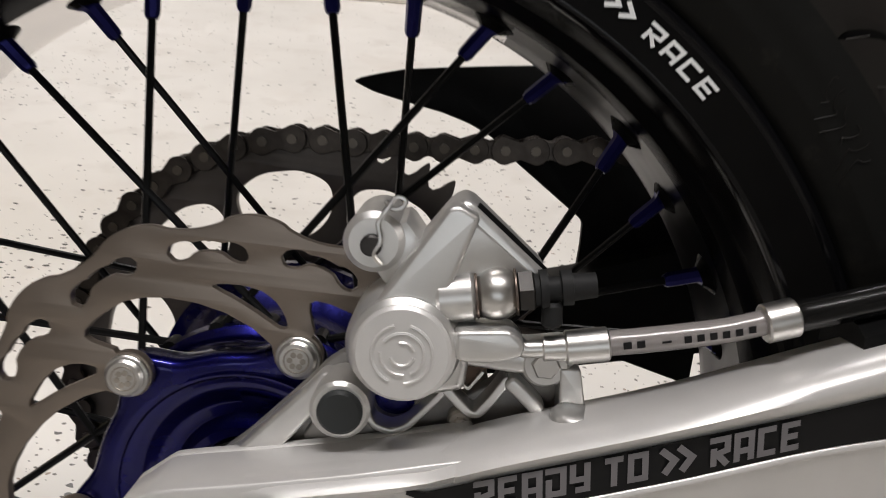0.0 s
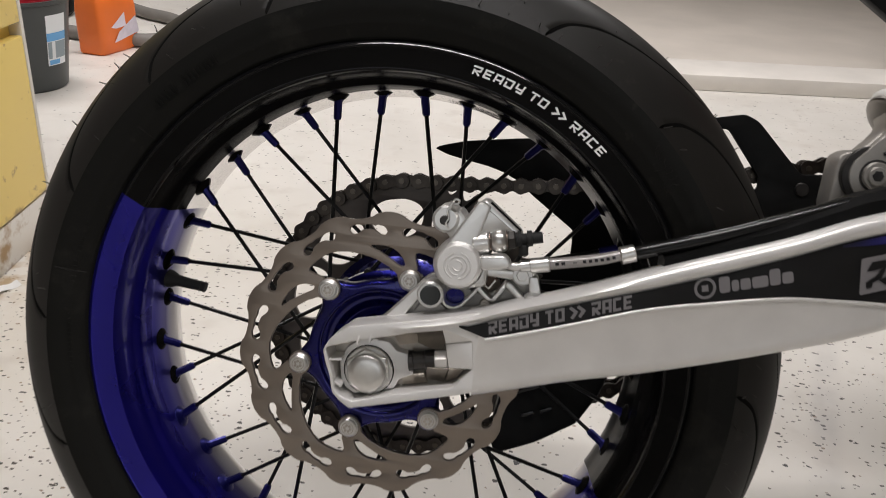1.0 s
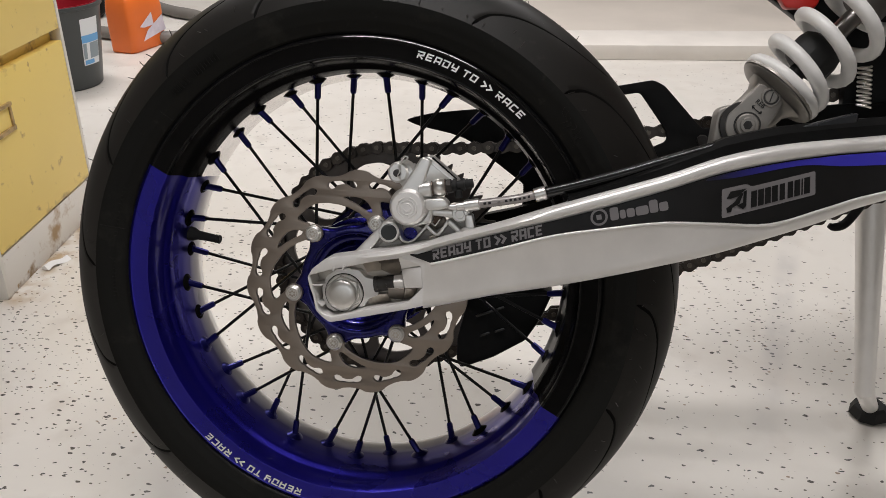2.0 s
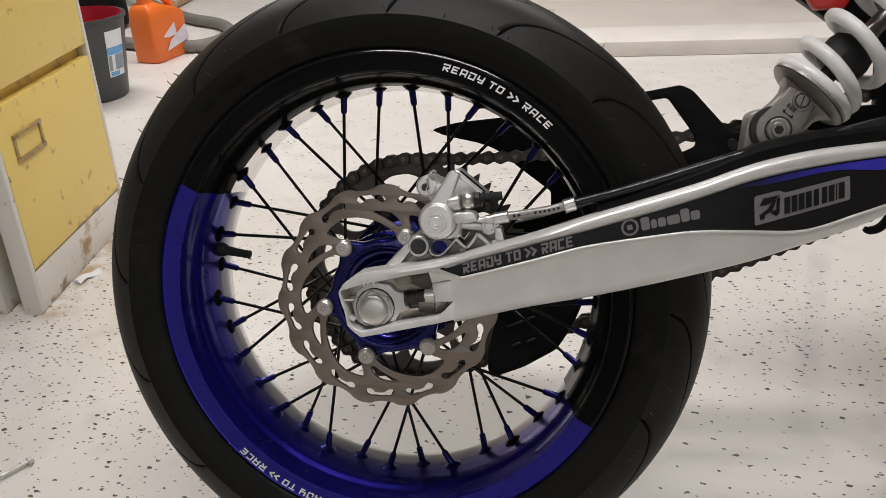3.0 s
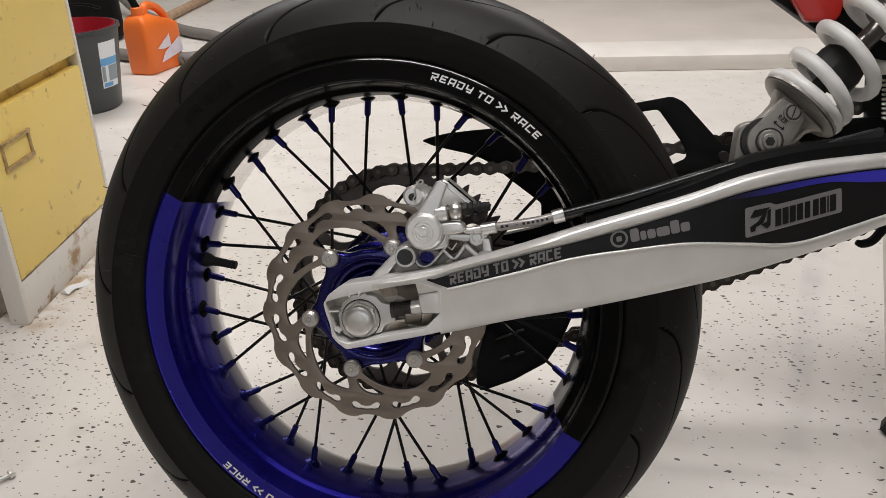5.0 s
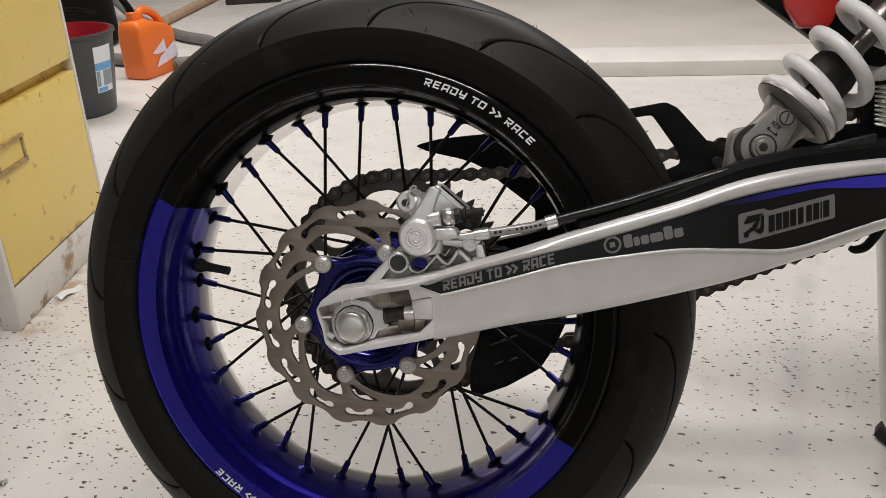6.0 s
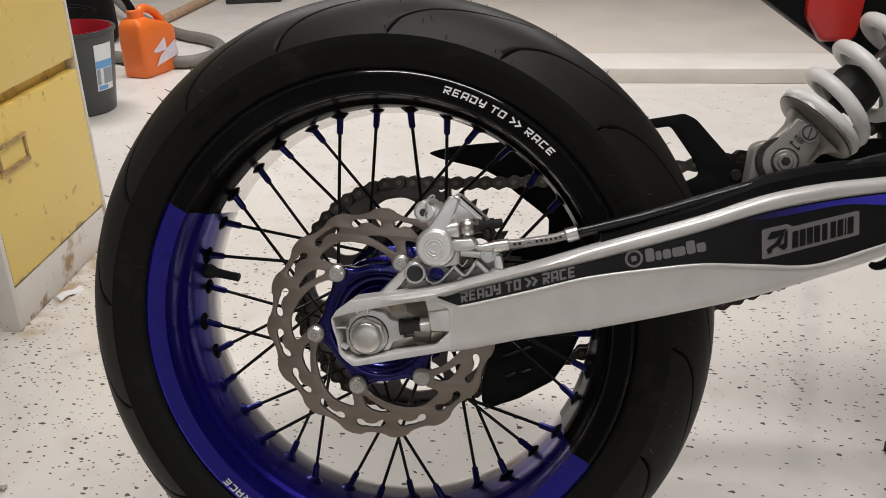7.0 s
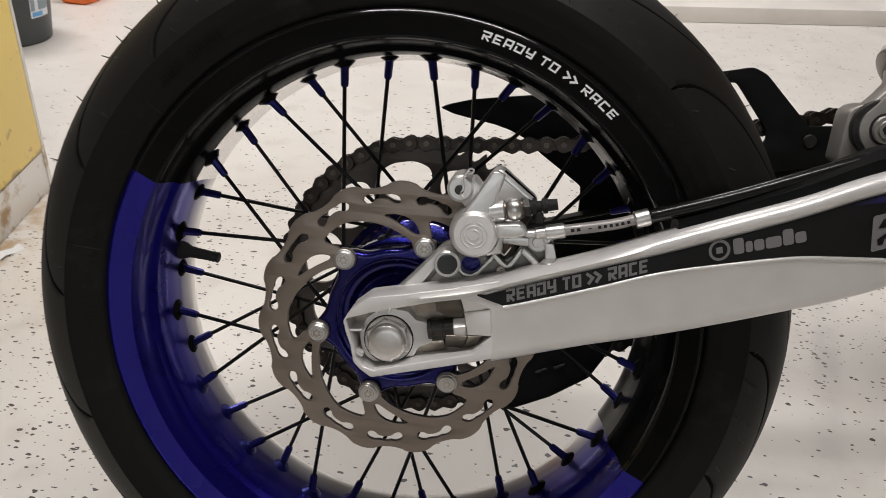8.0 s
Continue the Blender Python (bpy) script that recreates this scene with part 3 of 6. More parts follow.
for a, phi, lean in ((132.8, 22, 0.3), (138.4, 22, -0.2), (140.8, 22, 0.1), (143.9, 22, -0.3), (151.9, 22, 0.2), (161.8, 24, 0.0)):
    phi = radians(phi)
    n = Vector((math.cos(phi) * math.cos(radians(a)), -math.sin(phi), math.cos(phi) * math.sin(radians(a))))
    p = Vector((math.cos(radians(a)), 0, math.sin(radians(a)))) * (TYRE_R - 0.0905) + n * 0.0935 + Vector((0, 0.003, 0))
    d = (n + Vector((lean, 0, lean))).normalized()
    cyl(bm, p, p + d * 0.0068, 0.0006, 0.0004, 6)
tagged(part("moulding_hairs", bm, HAIR_LIT, tyre, "short rubber moulding hairs"), kind="stuff")
# raised sidewall marks: rows of plain bars
for a0, count, r, step, h in ((137.6, 6, 0.2592, 0.85, 0.0075), (131.2, 9, 0.2592, 0.80, 0.0080), (174, 13, 0.2550, 0.95, 0.0032), (190, 12, 0.2550, 0.9, 0.0028), (-40, 7, 0.258, 1.3, 0.006), (-60, 5, 0.258, 1.3, 0.006)):
    for k in range(count):
        a = radians(a0 - k * step)
        u = Matrix.Rotation(-a, 3, "Y")
        bm = bmesh.new()
        box(bm, (r * math.cos(a), side_y(r) + 0.0002, r * math.sin(a)), (h * rng.uniform(0.6, 1.2), 0.0024 if r == 0.2592 else 0.0012, 0.0010), u @ Matrix.Rotation(radians(-14), 3, "Z"))
        part("sidewall_mark", bm, RUBBER, tyre, "", 0)


# flowing script strokes moulded into the shoulder
for k in range(6):
    a0, r0 = 44.0 - 1.25 * k, 0.2655 - 0.0006 * k
    pts = []
    for j in range(9):
        q = j / 8
        a = radians(a0 - 0.9 * q + 0.45 * math.sin(6.3 * q + k))
        r = r0 - (0.0085 + 0.002 * (k % 3)) * q + 0.0012 * math.sin(9 * q + 2 * k)
        pts.append((r * math.cos(a), side_y(r), r * math.sin(a)))
    bm = bmesh.new()
    tube(bm, pts, 0.00032, 6)
    part("sidewall_mark", bm, TREAD, tyre)
# fine radial mould lines
for a0, r0, r1 in ((142.8, 0.2440, 0.2580), (149.0, 0.2745, 0.2815), (172.0, 0.2430, 0.2700)):
    bm = bmesh.new()
    tube(bm, [Vector((r * math.cos(radians(a0)), side_y(r), r * math.sin(radians(a0)))) for r in [r0 + (r1 - r0) * k / 6 for k in range(7)]], 0.0004, 6)
    part("mould_line", bm, TREAD, tyre)


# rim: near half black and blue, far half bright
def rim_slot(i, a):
    # slots 3 and 5 hold the reflections painted into the well
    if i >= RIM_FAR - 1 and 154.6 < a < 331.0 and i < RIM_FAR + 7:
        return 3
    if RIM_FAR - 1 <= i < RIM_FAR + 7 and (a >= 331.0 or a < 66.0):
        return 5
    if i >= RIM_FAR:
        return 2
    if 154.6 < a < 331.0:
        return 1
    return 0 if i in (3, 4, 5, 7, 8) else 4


RIM_PROFILE = [(0.2330, -0.0520), (0.2405, -0.0610), (0.2422, -0.0640), (0.2424, -0.0665), (0.2408, -0.0682), (0.2386, -0.0693), (0.2372, -0.0687), (0.2212, -0.0702), (0.2196, -0.0698), (0.2182, -0.0662), (0.2166, -0.0560), (0.2153, -0.0472), (0.2142, -0.0446), (0.2113, -0.0420), (0.2102, -0.0390),
               (0.2090, -0.0220), (0.2080, -0.0130), (0.2075, -0.0060), (0.2068, 0.0040), (0.2058, 0.0120), (0.2042, 0.0190), (0.2038, 0.0240), (0.2050, 0.0300), (0.2110, 0.0400), (0.2200, 0.0520), (0.2320, 0.0600), (0.2368, 0.0620), (0.2340, 0.0560),
               (0.2240, 0.0460), (0.2120, 0.0280), (0.2120, 0.0140), (0.2170, -0.0150), (0.2250, -0.0400)]
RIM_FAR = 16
rim = part("rim", lathe(RIM_PROFILE, 288, True, rim_slot), [BLACK_GLOSS, BLUE, RIM_SILVER, BLUE_REFLECTION, BLACK_SATIN, DARK_REFLECTION], bike, "glossy wheel rim with black and blue sections and a bright far half", 40)


def on_rim(center_deg, r0, reach):
    def place(u, v, w):
        a = radians(center_deg) - (u - reach / 2) / r0
        r = r0 + v
        y = lerp(r, (0.2212, 0.2372), (-0.0702, -0.0687)) - 0.0006 - w
        return Vector((r * math.cos(a), y, r * math.sin(a)))
    return place


GLYPHS = {
    "R": [[(0.12, 0), (0.12, 0.62)], [(-0.12, 0.9), (0.88, 0.9), (0.88, 0.5), (0.3, 0.42), (0.9, 0.0)]],
    "E": [[(0.95, 0.1), (0.1, 0.1), (0.1, 0.9), (0.98, 0.9)], [(0.2, 0.5), (0.85, 0.5)]],
    "A": [[(0.1, 0), (0.1, 0.9), (0.9, 0.9), (0.9, 0)], [(0.2, 0.36), (0.8, 0.36)]],
    "D": [[(0.1, 0.62), (0.1, 0.1), (0.9, 0.1), (0.9, 0.9), (-0.1, 0.9)]],
    "Y": [[(0.1, 1), (0.1, 0.45), (0.9, 0.45)], [(0.9, 1), (0.9, 0.1), (0.25, 0.1)]],
    "T": [[(-0.02, 0.9), (1.0, 0.9)], [(0.5, 0.8), (0.5, 0)]],
    "O": [[(0.1, 0.0), (0.1, 0.9), (0.9, 0.9), (0.9, 0.1), (0.2, 0.1)]],
    "C": [[(0.95, 0.1), (0.1, 0.1), (0.1, 0.9), (0.95, 0.9)]],
}


def ribbon(bm, pts, half, place, w):
    """A flat mitred stroke along points of the writing plane."""
    pts = [Vector(p) for p in pts]
    rows = []
    for i, p in enumerate(pts):
        a = (p - pts[i - 1]).normalized() if i else (pts[1] - p).normalized()
        b = (pts[i + 1] - p).normalized() if i + 1 < len(pts) else a
        n = Vector((-a.y - b.y, a.x + b.x)).normalized()
        k = half / max(0.45, n.dot(Vector((-a.y, a.x))))
        rows.append([(p + n * k), (p - n * k)])
    for (a, b), (c, d) in zip(rows, rows[1:]):
        for q in range(4):
            t0, t1 = q / 4, (q + 1) / 4
            quad = [a.lerp(c, t0), a.lerp(c, t1), b.lerp(d, t1), b.lerp(d, t0)]
            bm.faces.new([bm.verts.new(place(v.x, v.y, w)) for v in quad])


def slogan(name, parent, place_for, h, length, mat, label, slant=0.14):
    """The two words, a double arrow and a third word in one angular slanted line."""
    place = place_for(length)
    unit = length / 17.75
    lean = lambda u, v, w: place(u + slant * v, v, w)
    x = 0.0
    for ch in "READY TO > RACE":
        if ch == " ":
            x += 0.55 * unit
            continue
        bm = bmesh.new()
        cw = 0.98 * unit
        if ch == ">":
            for k in range(2):
                o = x + k * 0.95 * unit
                ribbon(bm, [(o + 0.1 * unit, h * 0.08), (o + 0.75 * unit, h / 2), (o + 0.1 * unit, h * 0.92)], h * 0.12, place, 0.0001)
            x += 2.1 * unit
        else:
            for k, line in enumerate(GLYPHS[ch]):
                ribbon(bm, [(x + px * cw, py * h) for px, py in line], h * 0.105, lean, 0.0001 + 0.00006 * k)
            x += 1.3 * unit
        part(name, bm, mat, parent, "" if ch != "R" else label, 0)


for deg, r0, high in ((63.4, 0.2276, 0.0068), (243.9, 0.2290, 0.0078)):
    slogan("rim_letter", rim, lambda L, deg=deg, r0=r0: on_rim(deg, r0, L), high, 0.1150, PRINT_WHITE, "white slogan letter printed on the rim")

# valve
bm = bmesh.new()
va = Vector((*pol(1, 173.6),))
vd = Vector((va.x, 0, va.y))
tube(bm, [vd * 0.209, vd * 0.203, vd * 0.198, vd * 0.19, vd * 0.172], [0.0085, 0.0075, 0.0052, 0.0048, 0.0042], 16)
for q in (0.1725, 0.176):
    tube(bm, [vd * q, vd * (q + 0.0015)], 0.0048, 16)
part("valve_stem", bm, BLACK_RUBBER, rim, "black rubber tyre valve")

# spokes and nipples: 36, crossing between rim and the two hub flanges
HUB_N, HUB_F = (0.058, -0.036), (0.064, 0.043)
for k in range(36):
    ang = 8.5 + 10 * k
    near = k % 2 == 0
    sign = (-1, 1, 1, -1)[k % 4]
    rh, yh = HUB_N if near else HUB_F
    hx, hz = pol(rh, ang + sign * (45 if near else 32))
    rx, rz = pol(0.2085, ang)
    p = Vector((rx, -0.006 if near else 0.006, rz))
    q = Vector((hx, yh, hz))
    d = (q - p).normalized()
    bm = bmesh.new()
    tube(bm, [p + d * 0.012, q, q + Vector((-q.x, 0, -q.z)).normalized() * 0.004], 0.00175, 8)
    part("spoke", bm, SPOKE, rim)
    bm = bmesh.new()
    out = -d
    tube(bm, [p - d * 0.002, p + d * 0.0015, p + d * 0.004, p + d * 0.0055, p + d * 0.0185, p + d * 0.0205], [0.0078, 0.0070, 0.0045, 0.0036, 0.0034, 0.0026], 8)
    part("spoke_nipple", bm, NIPPLE, rim, "dark blue anodised spoke nipple", 30)
    bm = bmesh.new()
    up = Vector((-rx, 0, -rz)).normalized()
    tube(bm, [p - up * 0.003, p + up * 0.001, p + up * 0.0030, p + up * 0.0042], [0.0115, 0.0100, 0.0066, 0.0050], 16)
    part("nipple_seat", bm, NIPPLE if 205 < ang % 360 < 300 else BLACK_SATIN, rim)

# hub: a carrier with six ears in front of a stepped barrel
def carrier_outlines():
    out = [pol(0.0582 + 0.0112 * (0.5 + 0.5 * math.cos(radians(6 * (k - 73.5)))) ** 3, k) for k in range(360)]
    return [out, [pol(0.0475, 3 * k) for k in range(120)]]


bm = lathe([(0.012, -0.0560), (0.0215, -0.0560), (0.0228, -0.0605), (0.0262, -0.0605), (0.0278, -0.0560), (0.0300, -0.0538), (0.0340, -0.0535), (0.0375, -0.0552), (0.0405, -0.0595), (0.0430, -0.0622), (0.0465, -0.0640), (0.0505, -0.0648), (0.0545, -0.0600), (0.0565, -0.0500), (0.0570, -0.0450), (0.0590, -0.0425), (0.0620, -0.0400), (0.0625, -0.0330), (0.0590, -0.0300), (0.0545, -0.0220), (0.0525, 0.0000),
            (0.0540, 0.0200), (0.0630, 0.0370), (0.0700, 0.0400), (0.0700, 0.0460), (0.058, 0.0490), (0.052, 0.0560), (0.052, 0.0765), (0.012, 0.0765)], 120)
hub = part("hub", bm, BLUE_ANO, bike, "deep blue anodised wheel hub")
part("disc_carrier", plate(carrier_outlines(), -0.0668, -0.0515, 0.0045, 5), BLUE_ANO, hub, "blue six-eared carrier face", 45)
bm = lathe([(0.0130, -0.0590), (0.0205, -0.0590), (0.0205, -0.0500), (0.0130, -0.0500)], 64)
part("bearing_seal", bm, BLACK_RUBBER, hub, "dark bearing seal")
bm = bmesh.new()
for k in range(18):
    x, z = pol(0.0615, 10 + 20 * k)
    cyl(bm, (x, -0.0402, z), (x, -0.0300, z), 0.0032, seg=10)
part("spoke_heads", bm, SPOKE, hub)


# brake disc
def disc_outlines():
    lobes = 15
    out = []
    for k in range(720):
        a = k / 2
        w = math.cos(radians(lobes * (a - DISC_PHASE)))
        r = 0.1101 + 0.0026 * math.copysign(abs(w) ** 0.7, w)
        out.append(pol(r, a))
    holes = []
    for k in range(lobes):
        a0 = DISC_PHASE + 9.3 + 360 / lobes * k
        tilt = (1, -1, 0.3)[k % 3] * 0.0012
        pts = []
        for side in (1, -1):
            for j in range(25):
                s = -1 + 2 * j / 24 if side == 1 else 1 - 2 * j / 24
                e = max(0.0, 1 - ((abs(s) - 0.70) / 0.30) ** 2) ** 0.5
                hw = 0.0019 + (0.0016 * e if abs(s) > 0.4 else 0.0016 * e * max(0, (abs(s) - 0.15) / 0.25) if abs(s) > 0.15 else 0)
                if abs(s) > 0.7:
                    hw = 0.0035 * e
                r = 0.0998 + tilt * s + 0.0012 * math.cos(s * 3.1) + side * max(hw, 0.0002)
                pts.append(pol(r, a0 + s * 8.6))
        holes.append(pts)
    inner = []
    for k in range(6):
        b = 73.5 + 60 * k
        for d, r in ((-11.5, 0.0884), (-7.5, 0.0884), (-2, 0.0878), (1.2, 0.0869), (2.4, 0.0852), (1.8, 0.0822), (0.2, 0.0785), (-1.6, 0.0752)):
            inner.append(pol(r, b + d))
        bx, bz = pol(0.0645, b)
        for j in range(13):
            t = radians(b - 12 - 190 * j / 12)
            inner.append((bx + 0.0090 * math.cos(t), bz + 0.0090 * math.sin(t)))
        for d, r in ((7, 0.0592), (9.5, 0.0655), (16, 0.0705), (24, 0.0758), (31, 0.0800), (38, 0.0841), (44, 0.0870)):
            inner.append(pol(r, b + d))
    holes.append(inner)
    for k in range(6):
        b = 73.5 + 60 * k
        tear = ((5.8, 0.0735), (7.4, 0.0775), (10.5, 0.0820), (14.6, 0.0852), (20, 0.0866), (25.5, 0.0868), (27, 0.0860), (21.3, 0.0812), (16, 0.0772), (11.7, 0.0742), (8, 0.0722))
        holes.append(rounded([pol(r, b + d) for d, r in tear], 0.002, 2))
    return [out] + holes


brake_disc = part("brake_disc", plate(disc_outlines(), -0.0716, -0.0674, 0.0004), DISC, bike, "brown-grey steel wave brake disc with bone-shaped slots", 30)
for k in range(6):
    x, z = pol(0.0645, 73.5 + 60 * k)
    bm = bmesh.new()
    cyl(bm, (x, -0.0738, z), (x, -0.0690, z), 0.0082, seg=32, bevel=0.0005)
    cyl(bm, (x, -0.0762, z), (x, -0.0725, z), 0.0072, seg=32, bevel=0.0010)
    bolt = part("disc_bolt", bm, STEEL, brake_disc, "bright round disc bolt head")
    bm = bmesh.new()
    for j in range(6):
        dx, dz = pol(0.0024, 60 * j + 17 * k)
        cyl(bm, (x + dx, -0.0766, z + dz), (x + dx, -0.0760, z + dz), 0.0011, seg=10)
    tube(bm, [(x + 0.0046 * math.cos(radians(a)), -0.0762, z + 0.0046 * math.sin(radians(a))) for a in range(0, 361, 15)], 0.0003, 5)
    part("bolt_drive", bm, POCKET, bolt)

# sprocket and chain on the far side
CH_Y, T = 0.080, 51
CR = 0.015875 / (2 * math.sin(math.pi / T))
out = []
for k in range(T):
    for d, r in ((0.0, CR + 0.0058), (0.05, CR + 0.0052), (0.16, CR + 0.0016), (0.26, CR - 0.0024), (0.42, CR - 0.0054), (0.58, CR - 0.0054), (0.74, CR - 0.0024), (0.84, CR + 0.0016), (0.95, CR + 0.0052)):
        out.append(pol(r, 97.9 + 360 / T * (k + 0.5 + d)))
holes = []
for k in range(10):
    b = 102 + 36 * k
    holes.append(rounded([pol(0.076, b - 9), pol(0.090, b - 16), pol(0.106, b - 14.5), pol(0.1125, b - 6), pol(0.1125, b + 6), pol(0.106, b + 14.5), pol(0.090, b + 16), pol(0.076, b + 9)], 0.010, 5))
holes.append([pol(0.045, 10 * k) for k in range(36)])
sprocket = part("sprocket", plate([out] + holes, CH_Y - 0.003, CH_Y + 0.003, 0.0005), SPROCKET, bike, "dark brown-grey rear sprocket with rounded cut-outs", 30)
for k in range(6):
    x, z = pol(0.062, 72 + 60 * k)
    bm = bmesh.new()
    cyl(bm, (x, CH_Y - 0.010, z), (x, CH_Y - 0.001, z), 0.007, seg=6, bevel=0.0008)
    part("sprocket_bolt", bm, DARK, sprocket)


def chain_path():
    """Roller centres: up from below the wheel round the sprocket and along both runs to the front sprocket."""
    up = math.atan2(0.035, 1)
    a_top = 90 + math.degrees(up)
    a_bot = -90 + math.degrees(math.atan2(0.49, 1))
    pts = []
    n_arc = int(((360 + a_bot) - a_top) / (360 / T))
    start = a_top
    start = 97.9 - 360 / T * round((97.9 - a_top) / (360 / T))
    arc = [pol(CR, start + 360 / T * k) for k in range(n_arc + 1)]
    tx, tz = arc[0]
    top, dx = [], 0.0
    for k in range(1, 40):
        dx += 0.015875 * math.cos(math.atan(0.035 + 0.66 * dx))
        top.append((tx + dx, tz + 0.035 * dx + 0.33 * dx * dx))
    bx, bz = arc[-1]
    lo = math.atan2(0.49, 1)
    bot = [(bx + math.cos(lo) * 0.015875 * k, bz + math.sin(lo) * 0.015875 * k) for k in range(1, 36)]
    return top[::-1] + arc + bot


def link_plate(y0, y1, h):
    pts = []
    for k in range(12):
        a = radians(90 + 180 * k / 11)
        pts.append((-0.0079 + h * math.cos(a), h * math.sin(a)))
    pts.append((0, -h * 0.62))
    for k in range(12):
        a = radians(-90 + 180 * k / 11)
        pts.append((0.0079 + h * math.cos(a), h * math.sin(a)))
    pts.append((0, h * 0.62))
    return plate([pts], y0, y1, 0.0003, 0)


cp = chain_path()
bm = join(link_plate(-0.0088, -0.0068, 0.0074), link_plate(0.0068, 0.0088, 0.0074))
for sx in (-1, 1):
    cyl(bm, (sx * 0.0079, -0.0098, 0), (sx * 0.0079, 0.0098, 0), 0.0026, seg=10, mat=1)
OUTER = bpy.data.meshes.new("outer_link")
bmesh.ops.recalc_face_normals(bm, faces=bm.faces)
bm.to_mesh(OUTER)
bm.free()
bm = join(link_plate(-0.0058, -0.0040, 0.0072), link_plate(0.0040, 0.0058, 0.0072))
for sx in (-1, 1):
    cyl(bm, (sx * 0.0079, -0.0050, 0), (sx * 0.0079, 0.0050, 0), 0.0051, seg=14)
INNER = bpy.data.meshes.new("inner_link")
bmesh.ops.recalc_face_normals(bm, faces=bm.faces)
bm.to_mesh(INNER)
bm.free()
for me in (OUTER, INNER):
    me.materials.append(CHAIN)
    me.materials.append(PIN)
    me.polygons.foreach_set("use_smooth", [True] * len(me.polygons))
    me.set_sharp_from_angle(angle=radians(35))
chain = None
for i in range(len(cp) - 1):
    (ax, az), (bx, bz) = cp[i], cp[i + 1]
    m = Matrix.Translation(((ax + bx) / 2, CH_Y, (az + bz) / 2)) @ Matrix.Rotation(-math.atan2(bz - az, bx - ax), 4, "Y")
    if chain is None:
        chain = new("drive_chain", OUTER)
        chain.parent = bike
        chain.matrix_basis = m
        tagged(chain, "dark oiled steel drive chain")
        base_inv = m.inverted()
        continue
    o = new("chain_link", OUTER if i % 2 == 0 else INNER)
    o.parent = chain
    o.matrix_basis = base_inv @ m
    if abs((ax + bx) / 2 - 0.111) < 0.0080 and az > 0:
        o.data = o.data.copy()
        o.data.materials[0] = SPROCKET
        tagged(o, "brighter steel master link")

# ---- swingarm ----
SX = [0.070, 0.092, 0.142, 0.190, 0.238, 0.285, 0.331, 0.379, 0.428, 0.460, 0.540, 0.640]
ZT = [0.0535, 0.0630, 0.0802, 0.0988, 0.1157, 0.1325, 0.1511, 0.1641, 0.1723, 0.1770, 0.1890, 0.2000]
ZB = [-0.0075, -0.0015, 0.0130, 0.0240, 0.0360, 0.0495, 0.0630, 0.0800, 0.0985, 0.1130, 0.1400, 0.1500]
DT = [0.0470, 0.0552, 0.0720, 0.0872, 0.1033, 0.1204, 0.1381, 0.1509, 0.1606, 0.1652, 0.1760, 0.1880]
DB = [0.0360, 0.0420, 0.0579, 0.0734, 0.0832, 0.0915, 0.0937, 0.0960, 0.1130, 0.1248, 0.1480, 0.1580]
YO = [-0.1315, -0.1315, -0.1295, -0.1250, -0.1180, -0.1130, -0.1055, -0.0945, -0.0825, -0.0750, -0.0700, -0.0700]
arm_y = lambda x: glide(x, SX, YO)


def arm_section(x):
    zt, zb, dt, yo = glide(x, SX, ZT), glide(x, SX, ZB), glide(x, SX, DT), arm_y(x)
    rows = [(0.0085, zb), (0.0032, zb + 0.0012), (0.0006, zb + 0.0045), (0.0, zb + 0.010), (0.0, dt - 0.0006), (-0.0008, dt + 0.0002), (-0.0030, dt + 0.0022), (-0.0040, dt + 0.5 * (zt - dt)), (-0.0026, zt - 0.0030), (0.0020, zt - 0.0004), (0.0085, zt),
            (0.0260, zt - 0.0012), (0.0320, zt - 0.0070), (0.0330, zt - 0.014), (0.0330, zb + 0.012), (0.0300, zb + 0.003), (0.0250, zb)]
    return [Vector((x, yo + y, z)) for y, z in rows]


def loft(secs, bm=None):
    bm = bm or bmesh.new()
    rings = [[bm.verts.new(p) for p in s] for s in secs]
    n = len(rings[0])
    for a, b in zip(rings, rings[1:]):
        for k in range(n):
            bm.faces.new((a[k], a[(k + 1) % n], b[(k + 1) % n], b[k]))
    bm.faces.new(rings[0][::-1])
    bm.faces.new(rings[-1])
    return bm


arm_bm = loft([arm_section(0.078 + (0.640 - 0.078) * k / 60) for k in range(61)])
END = rounded([(-0.0315, 0.0150), (-0.0270, 0.0237), (-0.0150, 0.0340), (-0.0070, 0.0360), (0.0155, 0.0408), (0.0437, 0.0472), (0.0835, 0.0580), (0.0835, 0.0000), (0.0649, -0.0060), (0.0268, -0.0164), (-0.0085, -0.0259), (-0.0165, -0.0208), (-0.0222, -0.0155), (-0.0250, -0.0030), (-0.0288, 0.0060)], 0.0022, 3)
POCK = rounded([(-0.0292, 0.0170), (-0.0120, 0.0232), (0.0300, 0.0352), (0.0540, 0.0405), (0.0740, 0.0350), (0.0765, 0.0150), (0.0640, 0.0005), (0.0220, -0.0112), (-0.0068, -0.0200), (-0.0150, -0.0176), (-0.0202, -0.0130), (-0.0228, -0.0015), (-0.0264, 0.0072)], 0.0012, 2)
# the rounded upper rail that runs on over the axle pocket
rail = []
